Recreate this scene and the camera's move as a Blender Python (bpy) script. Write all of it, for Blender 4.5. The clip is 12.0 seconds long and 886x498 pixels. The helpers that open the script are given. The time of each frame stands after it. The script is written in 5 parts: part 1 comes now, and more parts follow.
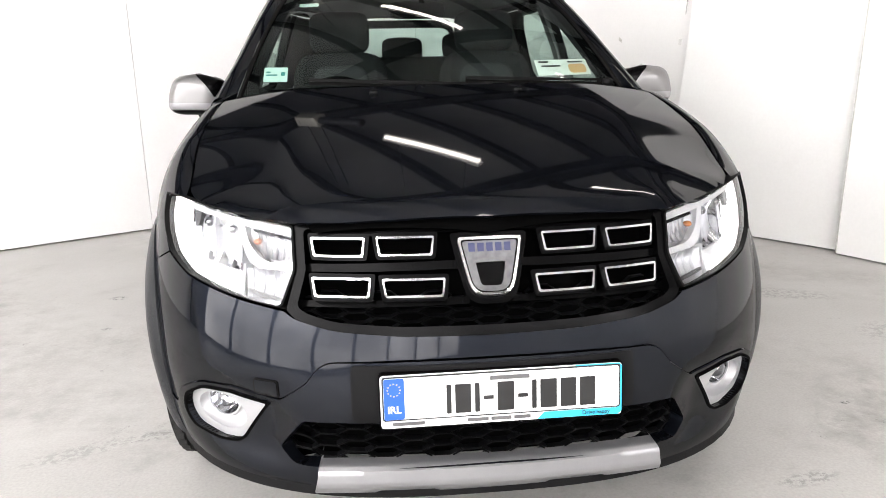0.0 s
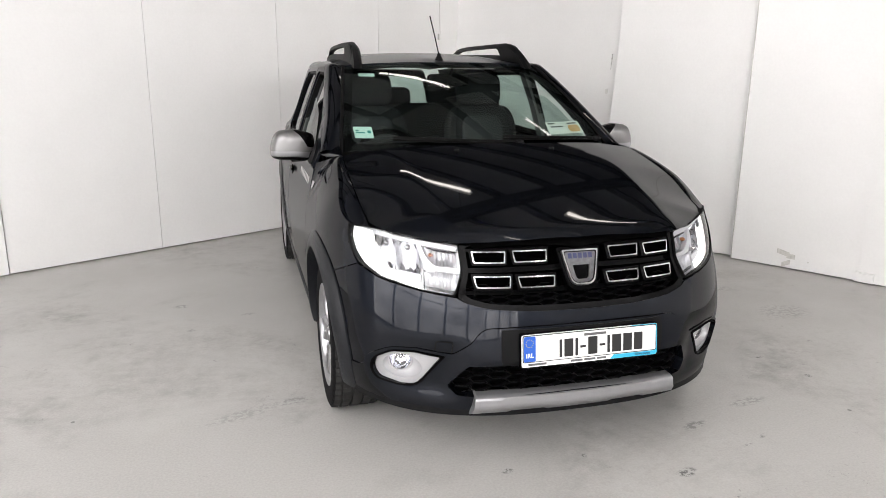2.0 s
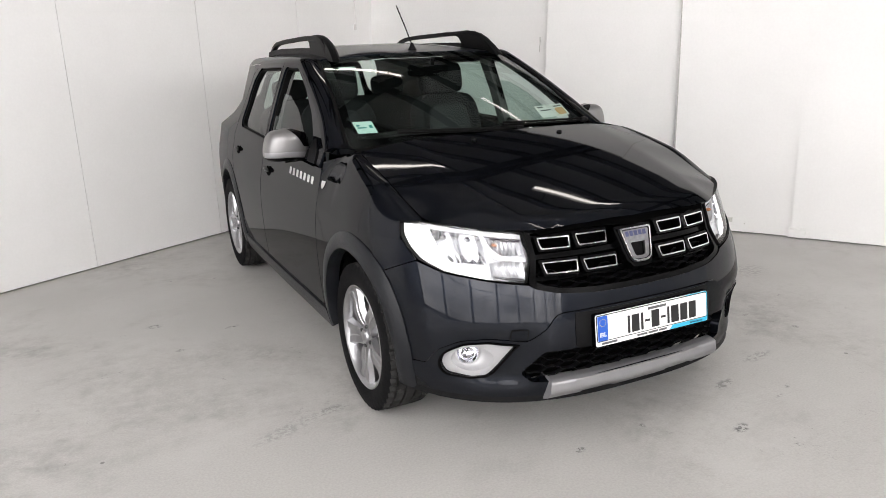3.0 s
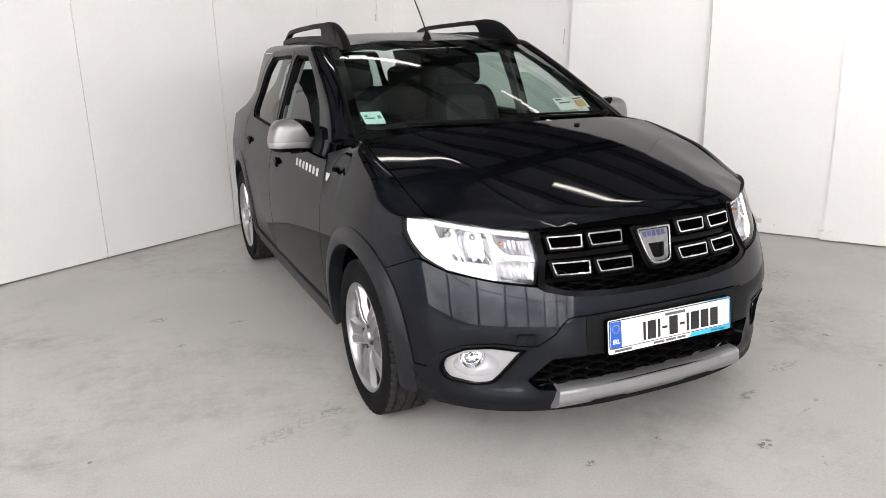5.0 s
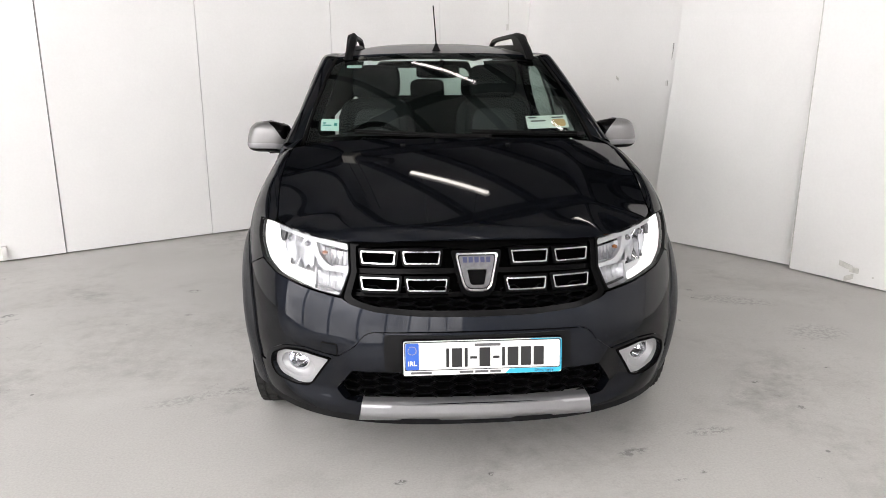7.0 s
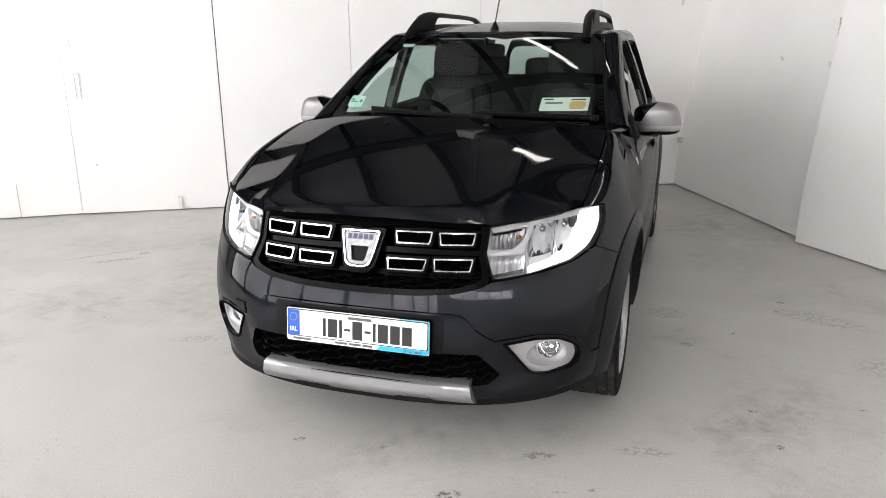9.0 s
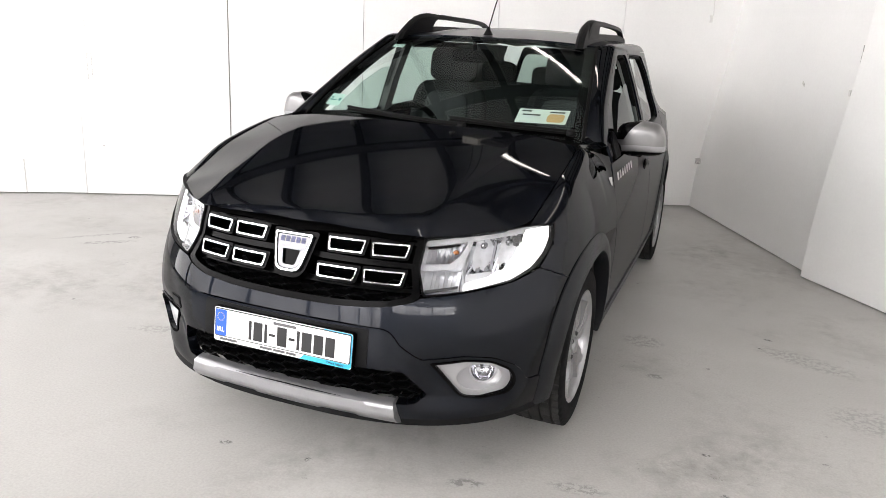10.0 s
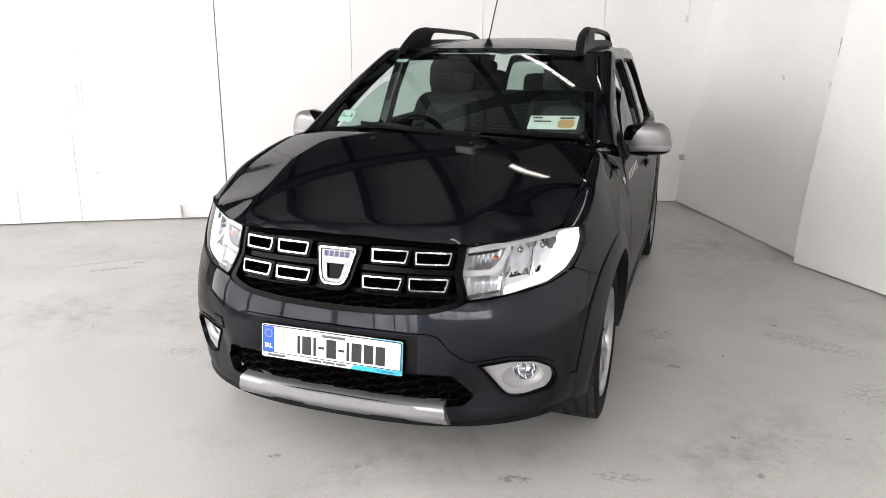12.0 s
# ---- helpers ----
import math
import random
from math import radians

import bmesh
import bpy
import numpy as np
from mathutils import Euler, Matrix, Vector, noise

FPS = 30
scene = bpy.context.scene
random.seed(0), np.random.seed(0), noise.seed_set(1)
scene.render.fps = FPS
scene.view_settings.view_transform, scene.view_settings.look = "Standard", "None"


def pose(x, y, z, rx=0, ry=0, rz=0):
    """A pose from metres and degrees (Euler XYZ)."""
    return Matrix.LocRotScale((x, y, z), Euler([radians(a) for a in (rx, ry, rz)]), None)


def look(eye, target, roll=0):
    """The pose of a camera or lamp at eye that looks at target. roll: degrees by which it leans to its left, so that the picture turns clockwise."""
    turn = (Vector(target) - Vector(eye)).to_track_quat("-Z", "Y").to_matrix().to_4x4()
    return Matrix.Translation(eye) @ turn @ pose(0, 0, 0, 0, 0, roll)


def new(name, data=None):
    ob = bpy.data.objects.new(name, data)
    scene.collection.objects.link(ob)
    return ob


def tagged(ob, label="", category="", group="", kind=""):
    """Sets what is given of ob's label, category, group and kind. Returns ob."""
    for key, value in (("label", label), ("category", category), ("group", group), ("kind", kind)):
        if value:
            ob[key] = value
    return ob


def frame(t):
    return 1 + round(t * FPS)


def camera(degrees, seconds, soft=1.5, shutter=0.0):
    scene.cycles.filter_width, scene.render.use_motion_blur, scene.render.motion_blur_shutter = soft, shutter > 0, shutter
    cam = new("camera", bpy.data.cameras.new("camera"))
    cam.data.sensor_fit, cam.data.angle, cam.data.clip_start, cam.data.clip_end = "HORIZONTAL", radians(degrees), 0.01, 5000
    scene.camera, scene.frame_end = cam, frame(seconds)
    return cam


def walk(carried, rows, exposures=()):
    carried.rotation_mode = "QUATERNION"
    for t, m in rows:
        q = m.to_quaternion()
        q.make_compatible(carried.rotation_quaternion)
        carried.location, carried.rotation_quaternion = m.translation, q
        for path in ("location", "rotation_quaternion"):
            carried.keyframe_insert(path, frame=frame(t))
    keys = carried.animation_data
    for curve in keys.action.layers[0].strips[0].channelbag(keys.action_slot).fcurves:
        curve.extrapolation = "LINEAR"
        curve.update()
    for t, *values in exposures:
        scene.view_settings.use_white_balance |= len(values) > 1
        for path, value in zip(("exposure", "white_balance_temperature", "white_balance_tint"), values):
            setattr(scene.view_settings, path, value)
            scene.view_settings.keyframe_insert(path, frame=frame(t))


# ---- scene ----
cam = camera(60.6, 12.0, soft=0.4)
PATH = [
    (0, (-0.263, -2.283, 1.219), (-0.066, -0.362, 0.701), -1.0),
    (0.5, (-0.374, -2.764, 1.413), (-0.168, -0.854, 0.859), -1.1),
    (1, (-0.51, -3.08, 1.457), (-0.222, -1.178, 0.91), -0.9),
    (1.5, (-0.843, -3.17, 1.48), (-0.402, -1.288, 0.967), 0.3),
    (2, (-1.171, -3.113, 1.476), (-0.655, -1.243, 0.989), 0.3),
    (2.5, (-1.479, -2.963, 1.48), (-0.827, -1.134, 0.999), -0.4),
    (3, (-1.820, -2.836, 1.492), (-0.978, -1.099, 0.971), -2.2),
    (3.2, (-1.956, -2.752, 1.488), (-1.05, -1.051, 0.954), -4.0),
    (4, (-2.16, -2.56, 1.48), (-1.165, -0.915, 0.945), -4.8),
    (4.8, (-1.805, -2.663, 1.464), (-0.996, -0.915, 0.929), -5.0),
    (5, (-1.682, -2.727, 1.454), (-0.904, -0.962, 0.924), -1.7),
    (5.5, (-1.39, -2.92, 1.46), (-0.765, -1.1, 0.917), -1.5),
    (6, (-1.082, -3.034, 1.462), (-0.581, -1.174, 0.925), -2.2),
    (6.5, (-0.656, -3.041, 1.472), (-0.359, -1.138, 0.934), -0.4),
    (7, (-0.279, -3.13, 1.469), (-0.146, -1.2, 0.963), -0.2),
    (7.2, (-0.101, -3.146, 1.475), (-0.035, -1.219, 0.944), -1.5),
    (8.8, (0.959, -3.059, 1.462), (0.407, -1.217, 0.913), 0.1),
    (9, (1.038, -2.994, 1.469), (0.442, -1.168, 0.913), -0.6),
    (9.5, (1.247, -2.834, 1.466), (0.583, -1.031, 0.91), 1.2),
    (10, (1.32, -2.763, 1.475), (0.626, -0.971, 0.923), 2.9),
    (10.5, (1.383, -2.718, 1.481), (0.667, -0.933, 0.934), 2.7),
    (11, (1.401, -2.712, 1.484), (0.7, -0.92, 0.939), 2.7),
    (11.5, (1.317, -2.773, 1.483), (0.66, -0.963, 0.942), 1.0),
    (12, (1.142, -2.931, 1.493), (0.515, -1.107, 0.963), 0.2),
]
walk(cam, [(t, look(eye, target, roll)) for t, eye, target, roll in PATH],
     [(0, -0.92), (0.5, -1.22), (1, -1.47), (2, -1.56), (3, -1.60), (5, -1.50), (5.5, -1.48), (6, -1.49), (6.5, -1.39), (7, -1.47), (9, -1.44), (9.5, -1.32), (10.5, -1.19), (11, -1.19), (11.5, -1.16), (12, -1.26)])

# ---- world, light, exposure ----
world = bpy.data.worlds.new("world")
scene.world = world
world.use_nodes = True
world.node_tree.nodes["Background"].inputs[0].default_value = (0.9, 0.95, 1.0, 1)
world.node_tree.nodes["Background"].inputs[1].default_value = 0.05
scene.view_settings.exposure = 0.0


# ---- materials ----
def material(name, color, rough=0.5, metal=0.0, coat=0.0, spec=0.5, vary=0.0, scale=8.0, fine=0.0, fine_scale=300.0, bump=0.0, bump_scale=60.0, rough_vary=0.0):
    """A principled surface with broad stains (vary), fine grain (fine) and relief (bump), sized in metres."""
    m = bpy.data.materials.new(name)
    m.use_nodes = True
    nt = m.node_tree
    b = nt.nodes["Principled BSDF"]
    b.inputs["Base Color"].default_value = (*color, 1)
    b.inputs["Roughness"].default_value = rough
    b.inputs["Metallic"].default_value = metal
    b.inputs["Coat Weight"].default_value = coat
    b.inputs["Coat Roughness"].default_value = 0.03
    b.inputs["Coat IOR"].default_value = 1.47
    b.inputs["Specular IOR Level"].default_value = spec
    if vary or fine or bump or rough_vary:
        co = nt.nodes.new("ShaderNodeTexCoord")

        def noise_at(s, detail=4):
            n = nt.nodes.new("ShaderNodeTexNoise")
            n.inputs["Scale"].default_value = s
            n.inputs["Detail"].default_value = detail
            nt.links.new(co.outputs["Object"], n.inputs["Vector"])
            return n

        def span(src, lo, hi):
            r = nt.nodes.new("ShaderNodeMapRange")
            r.inputs["From Min"].default_value, r.inputs["From Max"].default_value = 0.3, 0.7
            r.inputs["To Min"].default_value, r.inputs["To Max"].default_value = lo, hi
            nt.links.new(src, r.inputs["Value"])
            return r.outputs[0]
        if vary or fine:
            f = span(noise_at(scale).outputs[0], 1 - vary, 1 + vary)
            g = span(noise_at(fine_scale, 2).outputs[0], 1 - fine, 1 + fine)
            mul = nt.nodes.new("ShaderNodeMath")
            mul.operation = "MULTIPLY"
            nt.links.new(f, mul.inputs[0])
            nt.links.new(g, mul.inputs[1])
            sc = nt.nodes.new("ShaderNodeVectorMath")
            sc.operation = "SCALE"
            sc.inputs[0].default_value = color
            nt.links.new(mul.outputs[0], sc.inputs["Scale"])
            nt.links.new(sc.outputs[0], b.inputs["Base Color"])
        if rough_vary:
            nt.links.new(span(noise_at(scale * 2.3).outputs[0], max(rough - rough_vary, 0.02), rough + rough_vary), b.inputs["Roughness"])
        if bump:
            bp = nt.nodes.new("ShaderNodeBump")
            bp.inputs["Strength"].default_value = bump
            bp.inputs["Distance"].default_value = 0.004
            nt.links.new(noise_at(bump_scale).outputs[0], bp.inputs["Height"])
            nt.links.new(bp.outputs[0], b.inputs["Normal"])
    return m


def glazing(name, tint, ior=1.45):
    """A thin clear pane: tinted see-through with a mirror gloss that grows at glancing angles."""
    m = bpy.data.materials.new(name)
    m.use_nodes = True
    nt = m.node_tree
    out = nt.nodes["Material Output"]
    nt.nodes.remove(nt.nodes["Principled BSDF"])
    tr = nt.nodes.new("ShaderNodeBsdfTransparent")
    tr.inputs[0].default_value = (*tint, 1)
    gl = nt.nodes.new("ShaderNodeBsdfGlossy")
    gl.inputs["Roughness"].default_value = 0.01
    lw = nt.nodes.new("ShaderNodeLayerWeight")
    lw.inputs[0].default_value = 0.5
    pw = nt.nodes.new("ShaderNodeMath")
    pw.operation = "POWER"
    pw.inputs[1].default_value = 5.0
    nt.links.new(lw.outputs["Facing"], pw.inputs[0])
    fr = nt.nodes.new("ShaderNodeMapRange")
    fr.inputs["To Min"].default_value, fr.inputs["To Max"].default_value = ((ior - 1) / (ior + 1)) ** 2, 1.0
    nt.links.new(pw.outputs[0], fr.inputs["Value"])
    mx = nt.nodes.new("ShaderNodeMixShader")
    nt.links.new(fr.outputs[0], mx.inputs[0])
    nt.links.new(tr.outputs[0], mx.inputs[1])
    nt.links.new(gl.outputs[0], mx.inputs[2])
    nt.links.new(mx.outputs[0], out.inputs[0])
    return m


def glow(name, color, strength):
    m = bpy.data.materials.new(name)
    m.use_nodes = True
    b = m.node_tree.nodes["Principled BSDF"]
    b.inputs["Base Color"].default_value = (0.8, 0.8, 0.8, 1)
    b.inputs["Emission Color"].default_value = (*color, 1)
    b.inputs["Emission Strength"].default_value = strength
    return m


PAINT = material("metallic_paint", (0.0102, 0.0120, 0.0168), 0.34, 0.8, coat=0.60, spec=0.0, fine=0.25, fine_scale=1800)
PAINT.node_tree.nodes["Principled BSDF"].inputs["Specular Tint"].default_value = (0.03, 0.034, 0.043, 1)
PAINT.node_tree.nodes["Principled BSDF"].inputs["Coat IOR"].default_value = 1.42
PAINT.node_tree.nodes["Principled BSDF"].inputs["Coat Roughness"].default_value = 0.04
BLACK = material("black_plastic", (0.004, 0.004, 0.0044), 0.5, spec=0.12, fine=0.2, fine_scale=500, bump=0.12, bump_scale=900)
CLAD = material("dark_grey_cladding", (0.0080, 0.0089, 0.0110), 0.38, spec=0.25, fine=0.15, fine_scale=400, bump=0.15, bump_scale=900)
GLOSS = material("gloss_black", (0.0012, 0.0012, 0.0014), 0.22, spec=0.07)
NET = material("grille_net_grey", (0.004, 0.004, 0.0044), 0.28, spec=0.26)
DARK = material("deep_black", (0.0012, 0.0012, 0.0012), 0.85, spec=0.03)
CHROME = material("chrome", (0.72, 0.72, 0.73), 0.13, 1.0, vary=0.05, scale=30)
SATIN = material("satin_silver", (0.33, 0.33, 0.34), 0.36, 0.75, vary=0.05, scale=14, fine=0.06, fine_scale=900)
BEZEL = material("silver_bezel", (0.44, 0.44, 0.45), 0.42, 0.35, fine=0.05, fine_scale=700)
ALLOY = material("alloy", (0.36, 0.36, 0.37), 0.3, 0.9, vary=0.08, scale=20)
MIRRORCAP = material("mirror_cap_silver", (0.20, 0.196, 0.196), 0.36, 0.6, coat=0.5, fine=0.08, fine_scale=900)
RUBBER = material("tyre_rubber", (0.006, 0.006, 0.0065), 0.7, spec=0.06, vary=0.25, scale=18, fine=0.3, fine_scale=250, bump=0.2, bump_scale=400)
# tyre rubber again, coloured lighter for the light that catches the tread blocks
TREAD = material("lit_tread", (0.024, 0.0237, 0.023), 0.8, spec=0.15, vary=0.3, scale=14, fine=0.25, fine_scale=300)
SEALRUB = material("rubber_seal", (0.003, 0.003, 0.003), 0.6, spec=0.08)
REFLECTOR = material("lamp_reflector", (0.60, 0.60, 0.62), 0.10, 1.0, vary=0.1, scale=40)
LAMPBASE = material("lamp_housing_grey", (0.55, 0.55, 0.57), 0.3, 0.45, vary=0.15, scale=35)
LAMPWHITE = material("lamp_trim_white", (0.50, 0.50, 0.51), 0.28, 0.15)
LAMPCELL = material("lamp_cell_grey", (0.36, 0.36, 0.38), 0.28, 0.6, vary=0.12, scale=60)
LAMPRIBS = material("lamp_ribbed_white", (0.52, 0.52, 0.54), 0.28, 0.45, vary=0.08, scale=60)
LAMPDARK = material("lamp_dark_grey", (0.06, 0.06, 0.062), 0.4, 0.3)
AMBER = material("amber_bulb", (0.42, 0.15, 0.05), 0.25)
DRL = glow("running_light", (1.0, 0.98, 0.95), 3.6)
BULBCAP = material("dark_bulb_cap", (0.30, 0.30, 0.31), 0.2, 1.0)
WHITEPL = material("white_plate", (0.80, 0.80, 0.78), 0.35, vary=0.03, scale=30)
BLUEPL = material("blue_band", (0.015, 0.10, 0.50), 0.35)
CYAN = material("cyan_print", (0.03, 0.42, 0.62), 0.35)
INK = material("black_ink", (0.012, 0.012, 0.012), 0.4)
INKWHITE = material("white_ink", (0.75, 0.75, 0.75), 0.4)
YELLOW = material("yellow_ink", (0.70, 0.50, 0.08), 0.4)
PAPER = material("paper_mint", (0.60, 0.72, 0.68), 0.6)
PAPER_W = material("paper_white", (0.75, 0.75, 0.72), 0.6)
ORANGE = material("orange_print", (0.62, 0.36, 0.16), 0.6)
TEALINK = material("teal_ink", (0.02, 0.20, 0.19), 0.6)
GLASS = glazing("windscreen_glass", (0.70, 0.82, 0.775))
SIDEGLASS = glazing("side_glass", (0.68, 0.79, 0.745))
LENS = glazing("lamp_lens", (0.94, 0.95, 0.96), 1.52)
FABRIC = material("seat_fabric", (0.014, 0.0145, 0.0150), 0.9, spec=0.12, vary=0.1, scale=12, fine=0.1, fine_scale=600, bump=0.2, bump_scale=500)
FABRIC2 = material("seat_fabric_grey", (0.042, 0.042, 0.044), 0.9, spec=0.12, vary=0.1, scale=12, fine=0.1, fine_scale=600)
DASH = material("dashboard_plastic", (0.012, 0.0124, 0.0130), 0.6, spec=0.18, fine=0.2, fine_scale=400, bump=0.2, bump_scale=500)
TRIM = material("cabin_trim_grey", (0.09, 0.09, 0.088), 0.8, fine=0.1, fine_scale=400)
LINING = material("roof_lining", (0.10, 0.10, 0.10), 0.9)
WALLPAINT = material("white_wall_paint", (0.82, 0.815, 0.803), 0.55, vary=0.025, scale=1.6, fine=0.012, fine_scale=60, bump=0.05, bump_scale=25)
# near-black colour that stands in for shade in board gaps and the hall behind
GAPDARK = material("gap_and_void_dark", (0.018, 0.018, 0.019), 0.8, vary=0.2, scale=0.8)
HALLGREY = material("hall_wall_grey", (0.70, 0.70, 0.69), 0.8, vary=0.2, scale=0.7)
CEIL = material("grey_ceiling_sheet", (0.78, 0.775, 0.77), 0.8, vary=0.2, scale=0.5)
STEEL = material("painted_steel_beam", (0.03, 0.03, 0.032), 0.6, vary=0.15, scale=2)
TUBE = glow("fluorescent_tube", (1.0, 0.925, 0.86), 42.0)
DAYLIGHT = glow("daylit_translucent_panel", (1.0, 0.97, 0.975), 12.0)
_nt = DAYLIGHT.node_tree
_co, _no, _mr = _nt.nodes.new("ShaderNodeTexCoord"), _nt.nodes.new("ShaderNodeTexNoise"), _nt.nodes.new("ShaderNodeMapRange")
_no.inputs["Scale"].default_value, _no.inputs["Detail"].default_value = 0.55, 3.0
_mr.inputs["From Min"].default_value, _mr.inputs["From Max"].default_value = 0.35, 0.65
_mr.inputs["To Min"].default_value, _mr.inputs["To Max"].default_value = 8.0, 21.0
_nt.links.new(_co.outputs["Object"], _no.inputs["Vector"])
_nt.links.new(_no.outputs[0], _mr.inputs["Value"])
_sp, _up, _mu = _nt.nodes.new("ShaderNodeSeparateXYZ"), _nt.nodes.new("ShaderNodeMapRange"), _nt.nodes.new("ShaderNodeMath")
_up.inputs["From Min"].default_value, _up.inputs["From Max"].default_value = 1.0, 4.0
_up.inputs["To Min"].default_value, _up.inputs["To Max"].default_value = 0.75, 1.5
_mu.operation = "MULTIPLY"
_nt.links.new(_co.outputs["Object"], _sp.inputs[0])
_nt.links.new(_sp.outputs["Z"], _up.inputs["Value"])
_nt.links.new(_mr.outputs[0], _mu.inputs[0])
_nt.links.new(_up.outputs[0], _mu.inputs[1])
_nt.links.new(_mu.outputs[0], _nt.nodes["Principled BSDF"].inputs["Emission Strength"])
SCUFF = material("grey_scuff", (0.52, 0.51, 0.49), 0.8, vary=0.3, scale=60)
FILLER = material("filler_smear", (0.58, 0.57, 0.54), 0.8, vary=0.15, scale=40)
PLASTICWHITE = material("white_plastic", (0.72, 0.71, 0.69), 0.45)


# ---- mesh helpers ----
class Shape:
    """Vertices and faces of one mesh under construction."""

    def __init__(self):
        self.v, self.f = [], []

    def add(self, verts, faces, flip=False):
        k = len(self.v)
        self.v += [tuple(q) for q in verts]
        self.f += [tuple(k + i for i in (reversed(f) if flip else f)) for f in faces]
        return self

    def join(self, other, m=None):
        return self.add([m @ Vector(q) for q in other.v] if m is not None else other.v, other.f)

    def mirrored(self):
        s = Shape()
        s.v = [(-x, y, z) for x, y, z in self.v]
        s.f = [tuple(reversed(f)) for f in self.f]
        return s

    def moved(self, m):
        s = Shape()
        s.v = [tuple(m @ Vector(q)) for q in self.v]
        s.f = list(self.f)
        return s


def part(name, shape, mat, parent=None, label="", smooth=True, sharp=35):
    me = bpy.data.meshes.new(name)
    me.from_pydata(shape.v, [], shape.f)
    me.validate()
    if smooth:
        me.shade_smooth()
        if sharp:
            me.set_sharp_from_angle(angle=radians(sharp))
    me.materials.append(mat)
    ob = new(name, me)
    if parent is not None:
        ob.parent = parent
    if label:
        tagged(ob, label)
    return ob


def thing(name, label, category, group="", kind=""):
    return tagged(new(name), label, category, group, kind)


def grid(fn, nu, nv, flip=False):
    s = Shape()
    vs = [fn(i / nu, j / nv) for j in range(nv + 1) for i in range(nu + 1)]
    w = nu + 1
    s.add(vs, [(j * w + i, j * w + i + 1, (j + 1) * w + i + 1, (j + 1) * w + i) for j in range(nv) for i in range(nu)], flip)
    return s


def block(a, b, bevel=0.004, seg=2):
    """A box from corner a to corner b with rounded edges."""
    bm = bmesh.new()
    bmesh.ops.create_cube(bm, size=1)
    for q in bm.verts:
        q.co = Vector([a[i] + (b[i] - a[i]) * (q.co[i] + 0.5) for i in range(3)])
    if bevel:
        bmesh.ops.bevel(bm, geom=bm.edges[:] + bm.verts[:], offset=bevel, segments=seg, affect="EDGES", profile=0.5)
    s = Shape()
    bm.verts.index_update()
    s.add([q.co[:] for q in bm.verts], [[q.index for q in f.verts] for f in bm.faces])
    bm.free()
    return s


def ring(profile, n=48, axis="x", start=0.0, sweep=2 * math.pi):
    """Turns (radius, along) points about an axis through the origin."""
    full = abs(sweep - 2 * math.pi) < 1e-6
    s = Shape()
    m = n if full else n + 1
    for i in range(m):
        a = start + sweep * i / n
        for r, h in profile:
            q = (h, r * math.cos(a), r * math.sin(a))
            s.v.append(q if axis == "x" else (q[1], q[0], q[2]) if axis == "y" else (q[1], q[2], q[0]))
    k = len(profile)
    for i in range(n):
        j = (i + 1) % m
        for c in range(k - 1):
            s.f.append((i * k + c, i * k + c + 1, j * k + c + 1, j * k + c))
    return s


def sweep(path, outline, up=(0, 0, 1), close=False, size=None):
    """Draws a flat closed outline of (side, up) points along a path."""
    s = Shape()
    pts = [Vector(q) for q in path]
    n, k = len(pts), len(outline)
    for i, q in enumerate(pts):
        a = pts[(i - 1) % n] if close or i else pts[0]
        b = pts[(i + 1) % n] if close or i < n - 1 else pts[-1]
        d = (b - a).normalized()
        side = d.cross(Vector(up)).normalized()
        top = side.cross(d)
        g = size[i] if size else 1.0
        for x, z in outline:
            s.v.append(tuple(q + side * x * g + top * z * g))
    for i in range(n if close else n - 1):
        j = (i + 1) % n
        for c in range(k):
            e = (c + 1) % k
            s.f.append((i * k + c, i * k + e, j * k + e, j * k + c))
    if not close:
        s.f.append(tuple(range(k)))
        s.f.append(tuple(reversed(range((n - 1) * k, n * k))))
    return s


def circle(r, n=10):
    return [(r * math.cos(2 * math.pi * i / n), r * math.sin(2 * math.pi * i / n)) for i in range(n)]


def pillow(a, b, c, e1=0.5, e2=0.5, nu=24, nv=14):
    """A rounded box or cushion with the half sizes a, b, c."""
    def pw(x, e):
        return math.copysign(abs(x) ** e, x)

    def fn(u, v):
        th, ph = 2 * math.pi * u, math.pi * (v - 0.5)
        return (a * pw(math.cos(ph), e1) * pw(math.cos(th), e2), b * pw(math.cos(ph), e1) * pw(math.sin(th), e2), c * pw(math.sin(ph), e1))
    return grid(fn, nu, nv)


def rounded(poly, r=0.01, seg=4):
    """The polygon with its corners rounded; a third number in a corner is its own radius."""
    out = []
    n = len(poly)
    for i in range(n):
        p0, p1, p2 = (Vector(poly[(i + k) % n][:2]) for k in (-1, 0, 1))
        rad = poly[i][2] if len(poly[i]) > 2 else r
        a, b = p0 - p1, p2 - p1
        t = min(rad, 0.49 * a.length, 0.49 * b.length)
        if t < 1e-4:
            out.append(tuple(p1))
            continue
        a, b = p1 + a.normalized() * t, p1 + b.normalized() * t
        for k in range(seg + 1):
            u = k / seg
            out.append(tuple(a * (1 - u) ** 2 + p1 * 2 * u * (1 - u) + b * u * u))
    return out


def dense(poly, step):
    out = []
    for i in range(len(poly)):
        a, b = Vector(poly[i][:2]), Vector(poly[(i + 1) % len(poly)][:2])
        k = max(1, int(math.ceil((b - a).length / step)))
        out += [tuple(a + (b - a) * j / k) for j in range(k)]
    return out


